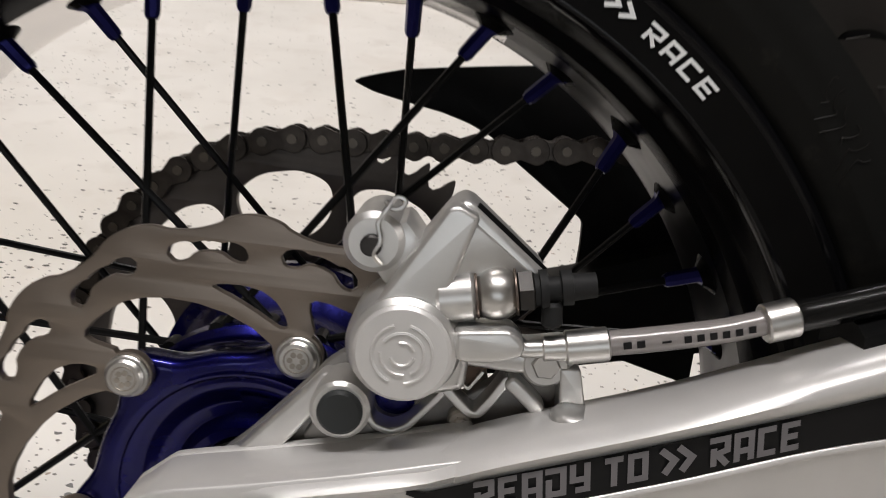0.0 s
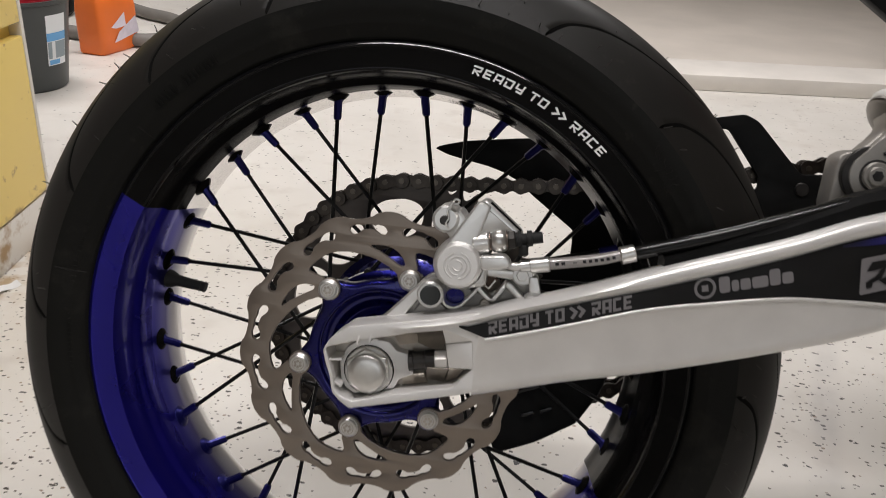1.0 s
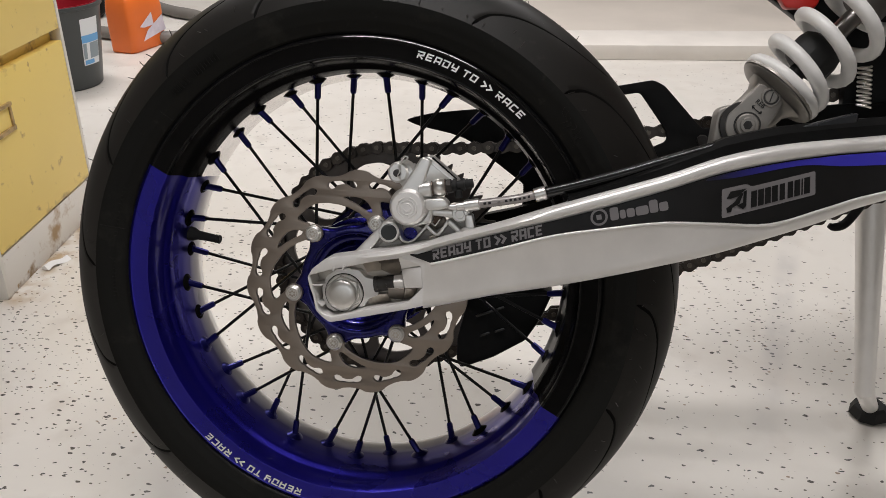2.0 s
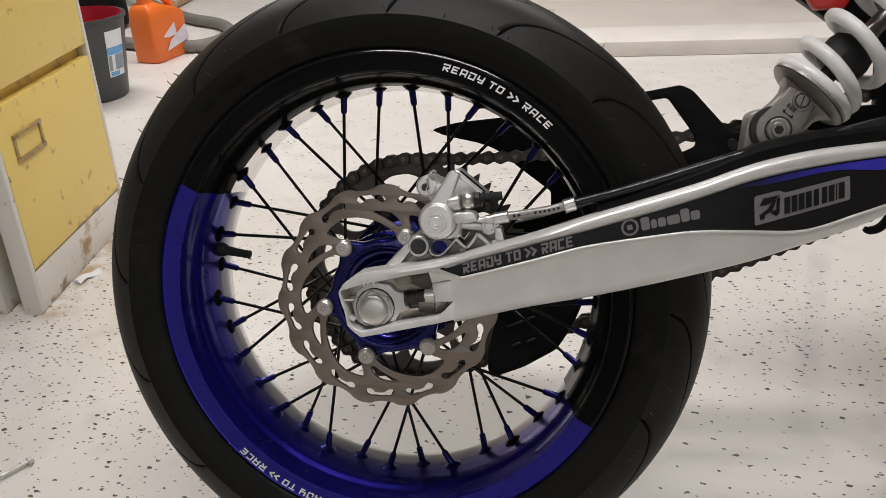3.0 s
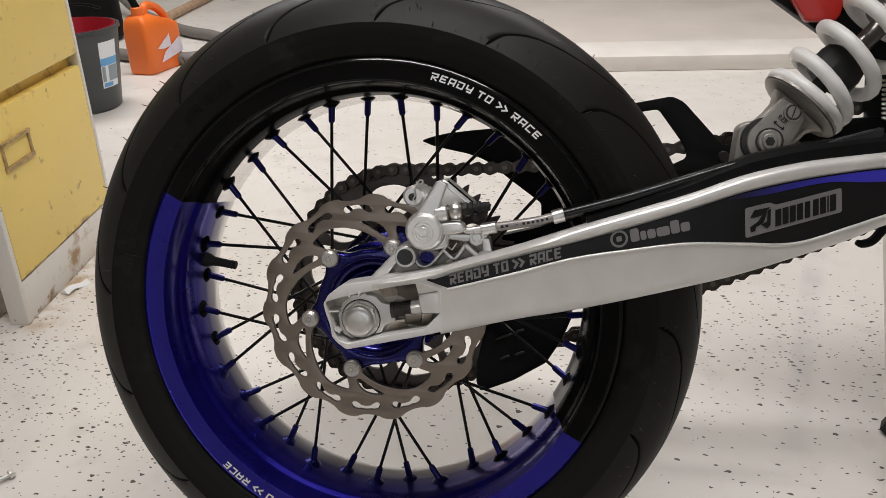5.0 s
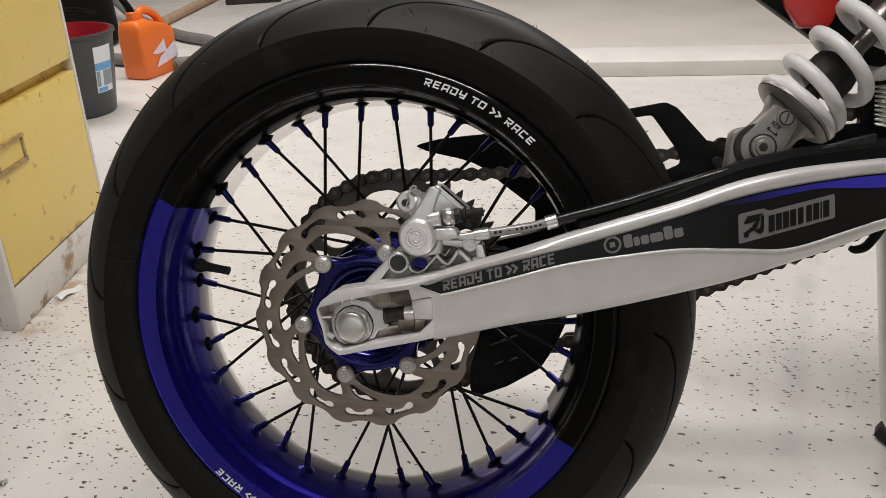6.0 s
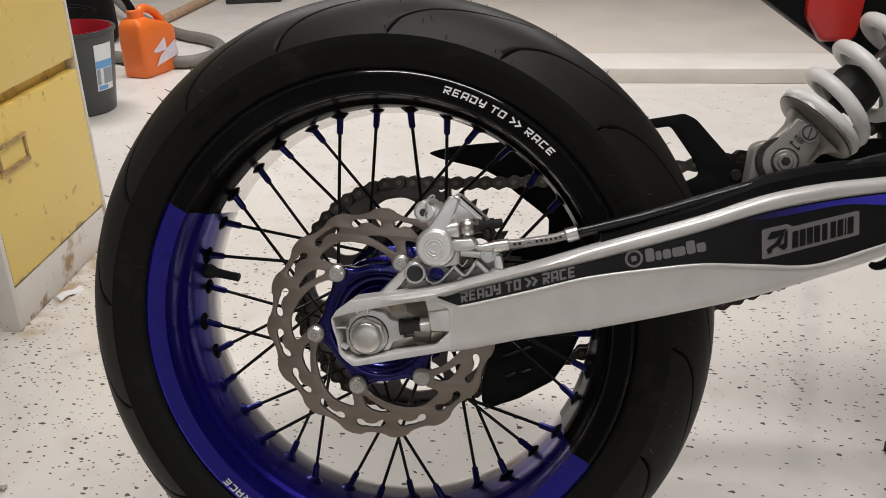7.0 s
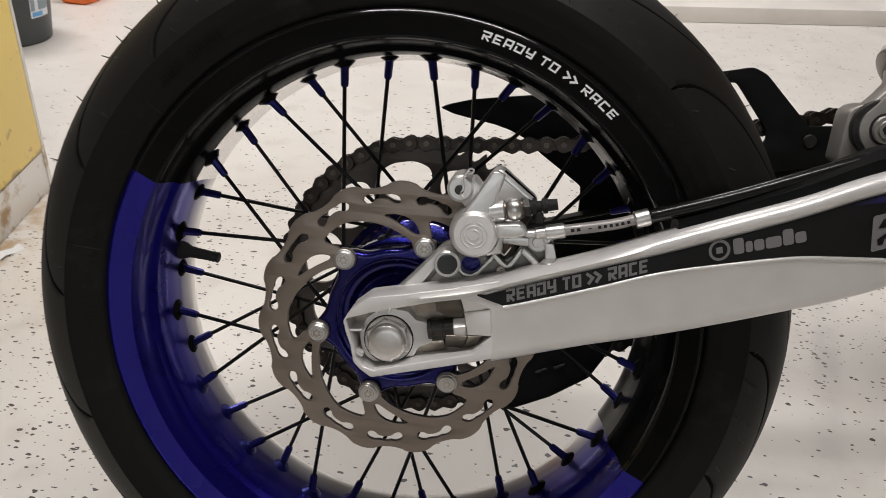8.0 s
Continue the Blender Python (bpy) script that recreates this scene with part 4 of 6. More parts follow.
for k in range(19):
    x = 0.0135 + 0.068 * k / 18
    zt = lerp(x, (0.0135, 0.0437, 0.0700, 0.0830), (0.0404, 0.0473, 0.0537, 0.0592))
    zl = lerp(x, (0.0135, 0.030, 0.054, 0.066, 0.083), (0.0330, 0.0360, 0.0412, 0.0450, 0.0517))
    f = min(1.0, (x - 0.0135) / 0.012)
    f = f * f * (3 - 2 * f)
    rail.append([Vector((x, -0.1311 + dy * (f if dy < 0 else 1), z)) for dy, z in ((0.0030, zl), (-0.0008, zl + 0.0008), (-0.0028, zl + 0.0026), (-0.0036, (zl + zt) / 2), (-0.0024, zt - 0.0028), (0.0018, zt - 0.0003), (0.0085, zt + 0.0002), (0.0200, zt - 0.0010), (0.0200, zl))])
arm_bm = join(arm_bm, plate([END, POCK], -0.1311, -0.1050, 0.0011, 2), plate([END], -0.1056, -0.0990, 0.002, 1), loft(rail))
swingarm = part("swingarm", arm_bm, ARM, bike, "satin silver aluminium swingarm with a black decal", 48)
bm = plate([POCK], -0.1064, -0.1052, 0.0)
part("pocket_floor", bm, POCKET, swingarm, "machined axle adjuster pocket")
# facets and ribs at the rear of the pocket
bm = bmesh.new()
box(bm, (-0.0235, -0.1170, 0.0078), (0.012, 0.021, 0.0016), Matrix.Rotation(radians(-6), 3, "Y"), 0.0005)
box(bm, (-0.0205, -0.1170, -0.0090), (0.010, 0.021, 0.0016), Matrix.Rotation(radians(32), 3, "Y"), 0.0005)
part("pocket_rib", bm, ARM, swingarm)
# axle block
blk = rounded([(-0.0210, 0.0030), (-0.0170, 0.0150), (-0.0100, 0.0205), (-0.0090, 0.0226), (0.0080, 0.0238), (0.0140, 0.0232), (0.0202, 0.0174), (0.0300, 0.0160), (0.0336, 0.0040), (0.0330, 0.0010), (0.0238, -0.0034), (0.0205, -0.0108), (0.0050, -0.0155), (-0.0080, -0.0186), (-0.0150, -0.0150), (-0.0192, -0.0080)], 0.0010, 2)
block = part("axle_block", plate([blk], -0.1168, -0.1060, 0.0008, 2), ARM, swingarm, "pale cast axle block")
bm = bmesh.new()
for mx, mz in ((-0.0065, 0.0256), (0.0022, 0.0272)):
    box(bm, (mx, -0.1245, mz), (0.0016, 0.0150, 0.0052), Matrix.Rotation(radians(10), 3, "Y"), 0.0004)
box(bm, (-0.0010, -0.1180, 0.0232), (0.0140, 0.0030, 0.0016), Matrix.Rotation(radians(-9), 3, "Y"), 0.0004)
part("alignment_mark", bm, ARM, block)
# axle nut: black gap ring, hexagon and domed end
bm = bmesh.new()
cyl(bm, (0.001, -0.1173, 0.0006), (0.001, -0.1160, 0.0006), 0.0186, seg=64, bevel=0.0003, mat=1)
cyl(bm, (0.001, -0.1186, 0.0006), (0.001, -0.1165, 0.0006), 0.0178, seg=64, bevel=0.0007)
hexa = bmesh.new()
cyl(hexa, (0, -0.1226, 0), (0, -0.1180, 0), 0.0174, seg=6, bevel=0.0011)
bmesh.ops.transform(hexa, matrix=pose(0.001, 0, 0.0006, 0, 18, 0), verts=hexa.verts)
bm = join(bm, hexa)
tube(bm, [(0.001, y, 0.0006) for y in (-0.1220, -0.1262, -0.1276, -0.1287, -0.1293, -0.1296)], [0.0139, 0.0139, 0.0133, 0.0118, 0.0080, 0.0020], 64)
part("axle_nut", bm, [STEEL, BLACK], swingarm, "large bright domed axle nut", 30)
# chain adjuster: bolt, lock nut, lug
ax = Vector((0.98, 0, 0.17)).normalized()
a0 = Vector((0.0300, -0.1180, 0.0118))
bm = bmesh.new()
tube(bm, [a0 + ax * q for q in (0.0, 0.0035, 0.0036, 0.0120, 0.0122, 0.0190)], [0.0076, 0.0076, 0.0068, 0.0068, 0.0074, 0.0074], 20)
part("adjuster_bolt", bm, DARK, swingarm, "dark chain adjuster bolt")
bm = bmesh.new()
cyl(bm, a0 + ax * 0.0188, a0 + ax * 0.0285, 0.0074, seg=6, bevel=0.0007)
part("lock_nut", bm, ARM, swingarm, "bright adjuster lock nut", 30)


def facet(points):
    """A solid with a sloping front that stands on the pocket's floor."""
    bm = bmesh.new()
    front = [bm.verts.new(p) for p in points]
    back = [bm.verts.new((p[0], -0.1058, p[2])) for p in points]
    bm.faces.new(front)
    bm.faces.new(back[::-1])
    for k in range(len(points)):
        q = (k + 1) % len(points)
        bm.faces.new((front[q], front[k], back[k], back[q]))
    bmesh.ops.recalc_face_normals(bm, faces=bm.faces)
    bmesh.ops.bevel(bm, geom=[e for e in bm.edges if e.verts[0] in front and e.verts[1] in front], offset=0.0005, segments=2, profile=0.5, affect="EDGES")
    return bm


lug_front = [(0.0556, -0.1262, 0.0296), (0.0596, -0.1262, 0.0127), (0.0764, -0.1300, 0.0150), (0.0776, -0.1302, 0.0190), (0.0752, -0.1302, 0.0352)]
part("adjuster_lug", facet(lug_front), ARM, swingarm, "pale flat face of the adjuster lug", 30)
# slopes in lighter and darker alloy: their shading is put into the colour
part("lug_slope", facet([(0.0440, -0.1255, 0.0106), (0.0595, -0.1265, 0.0120), (0.0565, -0.1150, -0.0012), (0.0428, -0.1150, -0.0012)]), FACET_SHADE, swingarm, "machined slope below the adjuster in a shaded tone", 30)
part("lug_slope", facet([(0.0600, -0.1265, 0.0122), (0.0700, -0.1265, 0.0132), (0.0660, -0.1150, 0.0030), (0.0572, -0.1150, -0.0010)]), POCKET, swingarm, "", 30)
part("lug_slope", facet([(0.0300, -0.1110, 0.0330), (0.0500, -0.1120, 0.0385), (0.0548, -0.1220, 0.0300), (0.0540, -0.1230, 0.0245), (0.0440, -0.1210, 0.0235), (0.0350, -0.1150, 0.0250)]), FACET_SHADE, swingarm, "machined slope above the adjuster in a shaded tone", 30)
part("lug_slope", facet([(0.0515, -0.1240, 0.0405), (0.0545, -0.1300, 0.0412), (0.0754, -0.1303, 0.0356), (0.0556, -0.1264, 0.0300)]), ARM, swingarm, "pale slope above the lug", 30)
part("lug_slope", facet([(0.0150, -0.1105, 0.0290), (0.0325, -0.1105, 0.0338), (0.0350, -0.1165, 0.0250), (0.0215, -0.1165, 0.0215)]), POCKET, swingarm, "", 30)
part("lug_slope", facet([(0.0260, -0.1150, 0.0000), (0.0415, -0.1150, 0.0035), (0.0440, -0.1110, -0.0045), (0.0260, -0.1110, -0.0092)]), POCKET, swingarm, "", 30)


def strip(x0, x1, low, high, out, n=40, thick=0.0005):
    """A thin sticker that follows the arm's face between two heights."""
    bm = bmesh.new()
    rows = []
    for k in range(n + 1):
        x = x0 + (x1 - x0) * k / n
        zl, zh, y = low(x), high(x), arm_y(x) - out
        rows.append([bm.verts.new((x, y, zl)), bm.verts.new((x, y, zh)), bm.verts.new((x, y + thick, zh)), bm.verts.new((x, y + thick, zl))])
    for a, b in zip(rows, rows[1:]):
        for k in range(4):
            bm.faces.new((a[k], a[(k + 1) % 4], b[(k + 1) % 4], b[k]))
    bm.faces.new(rows[0])
    bm.faces.new(rows[-1][::-1])
    return bm


dec_lo = lambda x: glide(x, SX, DB) if x > 0.0816 else 0.0395 + (0.0816 - x) / (0.0816 - 0.0634) * (0.0452 - 0.0395) * 0.9
dec_hi = lambda x: glide(x, SX, DT) - 0.0012
decal = part("swingarm_decal", strip(0.0640, 0.560, dec_lo, dec_hi, 0.0008, 80), DECAL, swingarm, "black swingarm sticker with grey print", 20)
# the rolled edge of the arm's lower panel
bm = bmesh.new()
tube(bm, [(x, arm_y(x) + 0.0002, dec_lo(x) - 0.0017) for x in (0.083 + 0.0075 * k for k in range(61))], 0.0016, 10)
part("rolled_edge", bm, ARM, swingarm, "bright rolled edge below the sticker", 60)
lo_b = lambda x: glide(x, (0.315, 0.345, 0.400, 0.440, 0.500), (0.1290, 0.1345, 0.1480, 0.1500, 0.1560))
part("blue_stripe", strip(0.318, 0.540, lo_b, lambda x: max(lo_b(x) + 0.0004, dec_hi(x) - 0.0012), 0.0012, 40), DECAL_BLUE, decal, "blue stripe printed on the sticker", 20)


def on_arm(x0, z0, x1, z1, lift=0.0014):
    """Lays flat letters along a line on the arm's outer face."""
    d = Vector((x1 - x0, z1 - z0)).normalized()

    def place(u, v, w):
        x, z = x0 + d.x * u - d.y * v * 0.9, z0 + d.y * u + d.x * v
        return Vector((x, arm_y(x) - lift - w, z))
    return place


L0 = math.hypot(0.1800 - 0.0852, 0.0730 - 0.0418)
slogan("arm_letter", decal, lambda L: on_arm(0.0856, 0.0424, 0.1800, 0.0724), 0.0094, L0, PRINT_GREY, "grey slogan letter printed on the sticker")


def flat_shape(polys, place, w=0.0001):
    bm = bmesh.new()
    for poly in polys:
        vs = [bm.verts.new(place(u, v, w)) for u, v in poly]
        bm.faces.new(vs)
    return bm


# brake maker's mark: a ring and a row of plain bars
pl = on_arm(0.2235, 0.0832, 0.2955, 0.1027)
ring = []
for k in range(24):
    a, b = 2 * math.pi * k / 24, 2 * math.pi * (k + 1) / 24
    c = (0.0068, 0.0068)
    ring.append([(c[0] + 0.0076 * math.cos(a), c[1] + 0.0076 * math.sin(a)), (c[0] + 0.0076 * math.cos(b), c[1] + 0.0076 * math.sin(b)), (c[0] + 0.0056 * math.cos(b), c[1] + 0.0056 * math.sin(b)), (c[0] + 0.0056 * math.cos(a), c[1] + 0.0056 * math.sin(a))])
ring.append([(0.0045, 0.0045), (0.0090, 0.0045), (0.0090, 0.0090), (0.0045, 0.0090)])
bars = []
for u0, w, h in ((0.0165, 0.0075, 0.0115), (0.0250, 0.0050, 0.0080), (0.0310, 0.0070, 0.0080), (0.0390, 0.0110, 0.0080), (0.0510, 0.0075, 0.0115), (0.0595, 0.0078, 0.0080)):
    bars.append([(u0, 0.0015), (u0 + w, 0.0015), (u0 + w, 0.0015 + h), (u0, 0.0015 + h)])
part("grey_emblem", flat_shape(ring, pl), PRINT_GREY, decal, "grey round printed emblem", 0)
for bar in bars:
    part("grey_bar", flat_shape([rounded(bar, 0.0022, 3)], pl), PRINT_GREY, decal, "grey plain bar in place of a maker's name", 0)
# exhaust maker's mark: a grey tab with a dark sign and bars
pl = on_arm(0.3350, 0.0975, 0.4158, 0.1234)
tab = rounded([(0, 0), (0.0848, 0), (0.0878, 0.0208), (0.0303, 0.0215), (0.0260, 0.0250), (0.0043, 0.0255)], 0.002, 3)
part("grey_tab", flat_shape([tab], pl), PRINT_GREY, decal, "grey sticker tab with dark plain bars", 0)
pl2 = on_arm(0.3350, 0.0975, 0.4158, 0.1234, 0.0017)
marks = [[(0.0070, 0.0162), (0.0115, 0.0217), (0.0258, 0.0209), (0.0169, 0.0157), (0.0107, 0.0154)],
         [(0.0056, 0.0038), (0.0054, 0.0081), (0.0130, 0.0115), (0.0200, 0.0180), (0.0226, 0.0180), (0.0172, 0.0089), (0.0105, 0.0071), (0.0092, 0.0038)],
         [(0.0228, 0.0188), (0.0256, 0.0193), (0.0230, 0.0058), (0.0197, 0.0035), (0.0149, 0.0080), (0.0205, 0.0094)]]
for u0, w in ((0.0267, 0.0053), (0.0330, 0.0053), (0.0392, 0.0054), (0.0455, 0.0054), (0.0525, 0.0048), (0.0597, 0.0050), (0.0658, 0.0053), (0.0722, 0.0014), (0.0746, 0.0055)):
    marks.append([(u0, 0.0030), (u0 + w, 0.0030), (u0 + w + 0.0024, 0.0172), (u0 + 0.0024, 0.0172)])
for k, mark in enumerate(marks):
    part("dark_sign" if k < 3 else "dark_bar", flat_shape([mark], pl2), DECAL, decal, "", 0)

# ---- brake caliper ----
cal_out = rounded([(0.0440, 0.0900), (0.0484, 0.0993), (0.0524, 0.1084), (0.0677, 0.1316), (0.0714, 0.1338), (0.0745, 0.1329), (0.0989, 0.1142), (0.1008, 0.1113), (0.0965, 0.1100), (0.0790, 0.1010), (0.0785, 0.0720), (0.0600, 0.0665), (0.0440, 0.0730)], 0.0022, 3)
bm = plate([cal_out], -0.1125, -0.0860, 0.0030, 3)
caliper = part("brake_caliper", bm, ALU, bike, "cast silver rear brake caliper", 50)
bm = plate([rounded([(0.0478, 0.1000), (0.0660, 0.1316), (0.0695, 0.1328), (0.0762, 0.1296), (0.0690, 0.1040), (0.0660, 0.0930), (0.0500, 0.0920)], 0.0015, 3)], -0.1205, -0.1080, 0.0018, 3)
part("housing_neck", bm, ALU, caliper, "", 60)
part("housing_slope", facet([(0.0676, -0.1180, 0.1060), (0.0742, -0.1175, 0.1275), (0.0966, -0.1120, 0.1116), (0.0880, -0.1120, 0.1050), (0.0780, -0.1140, 0.1010)]), ALU, caliper, "", 40)
bm = bmesh.new()
tube(bm, [(0.0752, -0.1105, 0.1320), (0.0860, -0.1102, 0.1238), (0.0985, -0.1098, 0.1140)], 0.0011, 8)
part("housing_seam", bm, BLACK, caliper, "dark seam along the housing edge")
bm = bmesh.new()
cyl(bm, (0.0575, -0.1205, 0.0865), (0.0575, -0.0900, 0.0865), 0.0182, seg=56, bevel=0.0040)
part("piston_collar", bm, ALU, caliper, "", 60)
bm = bmesh.new()
cyl(bm, (0.0577, -0.1245, 0.0867), (0.0577, -0.0900, 0.0867), 0.0166, seg=48, bevel=0.0022)
part("piston_housing", bm, ALU, caliper)
bm = bmesh.new()
cyl(bm, (0.0577, -0.1270, 0.0867), (0.0577, -0.1235, 0.0867), 0.0150, seg=48, bevel=0.0010)
cap = part("piston_cap", bm, ARM, caliper, "round pale caliper cap with an embossed ring")
bm = bmesh.new()
for r, a0, a1 in ((0.0092, -80, 85), (0.0092, 110, 250), (0.0066, -60, 150), (0.0066, 180, 285), (0.0036, 200, 350), (0.0036, 20, 110)):
    tube(bm, [(0.0577 + r * math.cos(radians(a)), -0.1270, 0.0867 + r * math.sin(radians(a))) for a in range(a0, a1 + 1, 10)], 0.0006, 6)
part("embossed_ring", bm, ARM, cap)
# pad pin lug, pin and clip
bm = bmesh.new()
cyl(bm, (0.0445, -0.1120, 0.1165), (0.0445, -0.0720, 0.1165), 0.0098, seg=28, bevel=0.002)
box(bm, (0.0520, -0.0920, 0.1130), (0.0180, 0.034, 0.0160), Matrix.Rotation(radians(-40), 3, "Y"), 0.003)
part("pin_lug", bm, ALU, caliper)
bm = bmesh.new()
cyl(bm, (0.0440, -0.1155, 0.1160), (0.0440, -0.1090, 0.1160), 0.0034, seg=16, bevel=0.0006)
part("pad_pin", bm, DARK, caliper, "dark pad retaining pin")
bm = bmesh.new()
tube(bm, [(0.0478, -0.1145, 0.1105), (0.0452, -0.1150, 0.1135), (0.0468, -0.1150, 0.1180), (0.0455, -0.1140, 0.1230), (0.0475, -0.1140, 0.1275), (0.0500, -0.1130, 0.1315), (0.0530, -0.1130, 0.1310), (0.0520, -0.1130, 0.1285), (0.0490, -0.1130, 0.1280), (0.0470, -0.1120, 0.1300)], 0.0008, 6, 4)
part("pin_clip", bm, STEEL, caliper, "bent wire safety clip")
# hydraulic port, banjo bolt with copper washers, bleed nipple
pd = Vector((0.978, 0, 0.21)).normalized()
p0 = Vector((0.0640, -0.1140, 0.1015))
bm = bmesh.new()
cyl(bm, p0 + pd * 0.002, p0 + pd * 0.0142, 0.0080, seg=28, bevel=0.0012)
part("hose_port", bm, ALU, caliper)
for s in (0.0143, 0.0264):
    bm = bmesh.new()
    cyl(bm, p0 + pd * s, p0 + pd * (s + 0.0007), 0.0074, seg=28)
    part("copper_washer", bm, COPPER, caliper, "copper sealing washer")
bm = bmesh.new()
tube(bm, [p0 + pd * (0.0150 + 0.0114 * k / 10) for k in range(11)], [0.0062 + 0.0022 * math.sin(math.pi * k / 10) ** 0.8 for k in range(11)], 28)
part("banjo_ring", bm, STEEL, caliper, "bright rounded banjo fitting")
bm = bmesh.new()
cyl(bm, p0 + pd * 0.0271, p0 + pd * 0.0325, 0.0068, seg=6, bevel=0.0006)
part("banjo_bolt", bm, DARK, caliper, "dark hexagonal banjo bolt", 30)
bm = bmesh.new()
tube(bm, [p0 + pd * (s + 0.0006) for s in (0.0315, 0.0335, 0.0336, 0.0360, 0.0361, 0.0400, 0.0402, 0.0436, 0.0438, 0.0510)], [0.0052, 0.0052, 0.0063, 0.0063, 0.0040, 0.0040, 0.0057, 0.0057, 0.0044, 0.0040], 18)
cyl(bm, p0 + pd * 0.0385 + Vector((0, -0.001, -0.004)), p0 + pd * 0.0385 + Vector((0.001, -0.001, -0.0120)), 0.0034, seg=14, bevel=0.001)
part("bleed_cap", bm, BLACK_RUBBER, caliper, "black rubber bleed nipple cap")
# hose union and clear hose
bm = plate([rounded([(0.0740, 0.0850), (0.0720, 0.0950), (0.0900, 0.0975), (0.0945, 0.0930), (0.0940, 0.0890), (0.0860, 0.0860)], 0.003, 3)], -0.1240, -0.1080, 0.002, 2)
part("union_block", bm, ALU, caliper)
bm = plate([rounded([(0.0720, 0.0790), (0.0740, 0.0850), (0.0990, 0.0860), (0.1120, 0.0890), (0.1140, 0.0830), (0.0960, 0.0780)], 0.003, 3)], -0.1080, -0.0860, 0.002, 2)
part("slider_arm", bm, ALU, caliper)
# bracket behind it: a shallow tray with raised walls, a blue-shaded hole and a ridge
def wall_strip(line, half, y0, y1, bevel=0.0007):
    """A raised wall of even width along a line of the x-z plane."""
    pts = [Vector(q) for q in line]
    left, right = [], []
    for i, q in enumerate(pts):
        d = (pts[min(i + 1, len(pts) - 1)] - pts[max(i - 1, 0)]).normalized()
        n = Vector((-d.y, d.x)) * half
        left.append(tuple(q + n))
        right.append(tuple(q - n))
    return plate([rounded(left + right[::-1], half * 1.5, 3)], y0, y1, bevel, 2)


br = rounded([(-0.0120, 0.0220), (0.0067, 0.0400), (0.0263, 0.0625), (0.0314, 0.0692), (0.0367, 0.0738), (0.0440, 0.0748), (0.0560, 0.0700), (0.0700, 0.0640), (0.0785, 0.0630), (0.0880, 0.0690), (0.0930, 0.0770), (0.1000, 0.0860), (0.1090, 0.0850), (0.1165, 0.0725), (0.1180, 0.0600), (0.0600, 0.0380), (0.0100, 0.0180)], 0.002, 3)
eye_hole = [(0.0561 + 0.0070 * math.cos(radians(a)), 0.0582 + 0.0060 * math.sin(radians(a))) for a in range(0, 360, 12)]
# the tray plates take the darkened alloy for the shade under the caliper
bracket = part("caliper_bracket", plate([br, eye_hole], -0.0945, -0.0870, 0.0012, 2), CAST_SHADE, bike, "cast silver caliper bracket with a sunken face")
part("bracket_ridge", plate([rounded([(-0.0100, 0.0225), (0.0067, 0.0398), (0.0263, 0.0622), (0.0314, 0.0690), (0.0395, 0.0690), (0.0345, 0.0600), (0.0240, 0.0455), (0.0110, 0.0290)], 0.002, 3)], -0.1035, -0.0935, 0.0016, 3), ALU, bracket, "", 50)
part("bracket_face", plate([rounded([(0.0262, 0.0440), (0.0350, 0.0575), (0.0470, 0.0530), (0.0530, 0.0470), (0.0700, 0.0480), (0.0600, 0.0400), (0.0300, 0.0350)], 0.002, 3)], -0.0985, -0.0935, 0.0012, 2), CAST_SHADE, bracket, "", 50)
bm = bmesh.new()
cyl(bm, (0.0396, -0.1150, 0.0612), (0.0396, -0.0950, 0.0612), 0.0098, seg=36, bevel=0.0012)
part("slide_boss", bm, ALU, bracket)
bm = bmesh.new()
cyl(bm, (0.0398, -0.1172, 0.0612), (0.0398, -0.1120, 0.0612), 0.0074, seg=32, bevel=0.0010)
part("slide_pin_cap", bm, GREY_RUBBER, bracket, "dark grey rubber slide pin cap")
part("eye_lip", wall_strip([(0.0478, 0.0600), (0.0482, 0.0555), (0.0505, 0.0526), (0.0561, 0.0510), (0.0616, 0.0537), (0.0660, 0.0592), (0.0707, 0.0654), (0.0746, 0.0709)], 0.0012, -0.1042, -0.0935), ALU, bracket, "", 50)
part("zigzag_lip", wall_strip([(0.0722, 0.0690), (0.0779, 0.0640), (0.0815, 0.0612), (0.0842, 0.0610), (0.0881, 0.0662), (0.0932, 0.0754)], 0.0016, -0.1045, -0.0935), ALU, bracket, "", 50)
part("pad_edge", plate([[(0.0740, 0.0735), (0.0803, 0.0673), (0.0862, 0.0760), (0.0800, 0.0800)]], -0.0985, -0.0900, 0.0004), PAD_BROWN, bracket, "brown edge of a brake pad")
part("pad_spring", wall_strip([(0.0752, 0.0722), (0.0803, 0.0684), (0.0846, 0.0752)], 0.0007, -0.1010, -0.0980, 0.0003), STEEL, bracket, "thin bright pad spring")
part("bracket_wedge", wall_strip([(0.0925, 0.0752), (0.0985, 0.0706), (0.1050, 0.0650)], 0.0026, -0.1070, -0.0935, 0.0014), ALU, bracket, "", 50)
part("bracket_web", plate([rounded([(0.0950, 0.0760), (0.1000, 0.0850), (0.1090, 0.0845), (0.1130, 0.0720), (0.1075, 0.0655)], 0.002, 3)], -0.0985, -0.0935, 0.0010, 2), CAST_SHADE, bracket)
ear = rounded([(0.1083, 0.0822), (0.1150, 0.0828), (0.1180, 0.0717), (0.1185, 0.0650), (0.1105, 0.0640)], 0.0010, 2)
part("bracket_ear", plate([ear], -0.1090, -0.0960, 0.0009, 2), ALU, bracket, "pale upright ear of the bracket")
bm = bmesh.new()
cyl(bm, (0.1150, -0.1150, 0.0640), (0.1150, -0.1150, 0.0712), 0.0086, seg=32, bevel=0.0016)
part("ear_foot", bm, ALU, bracket, "", 60)
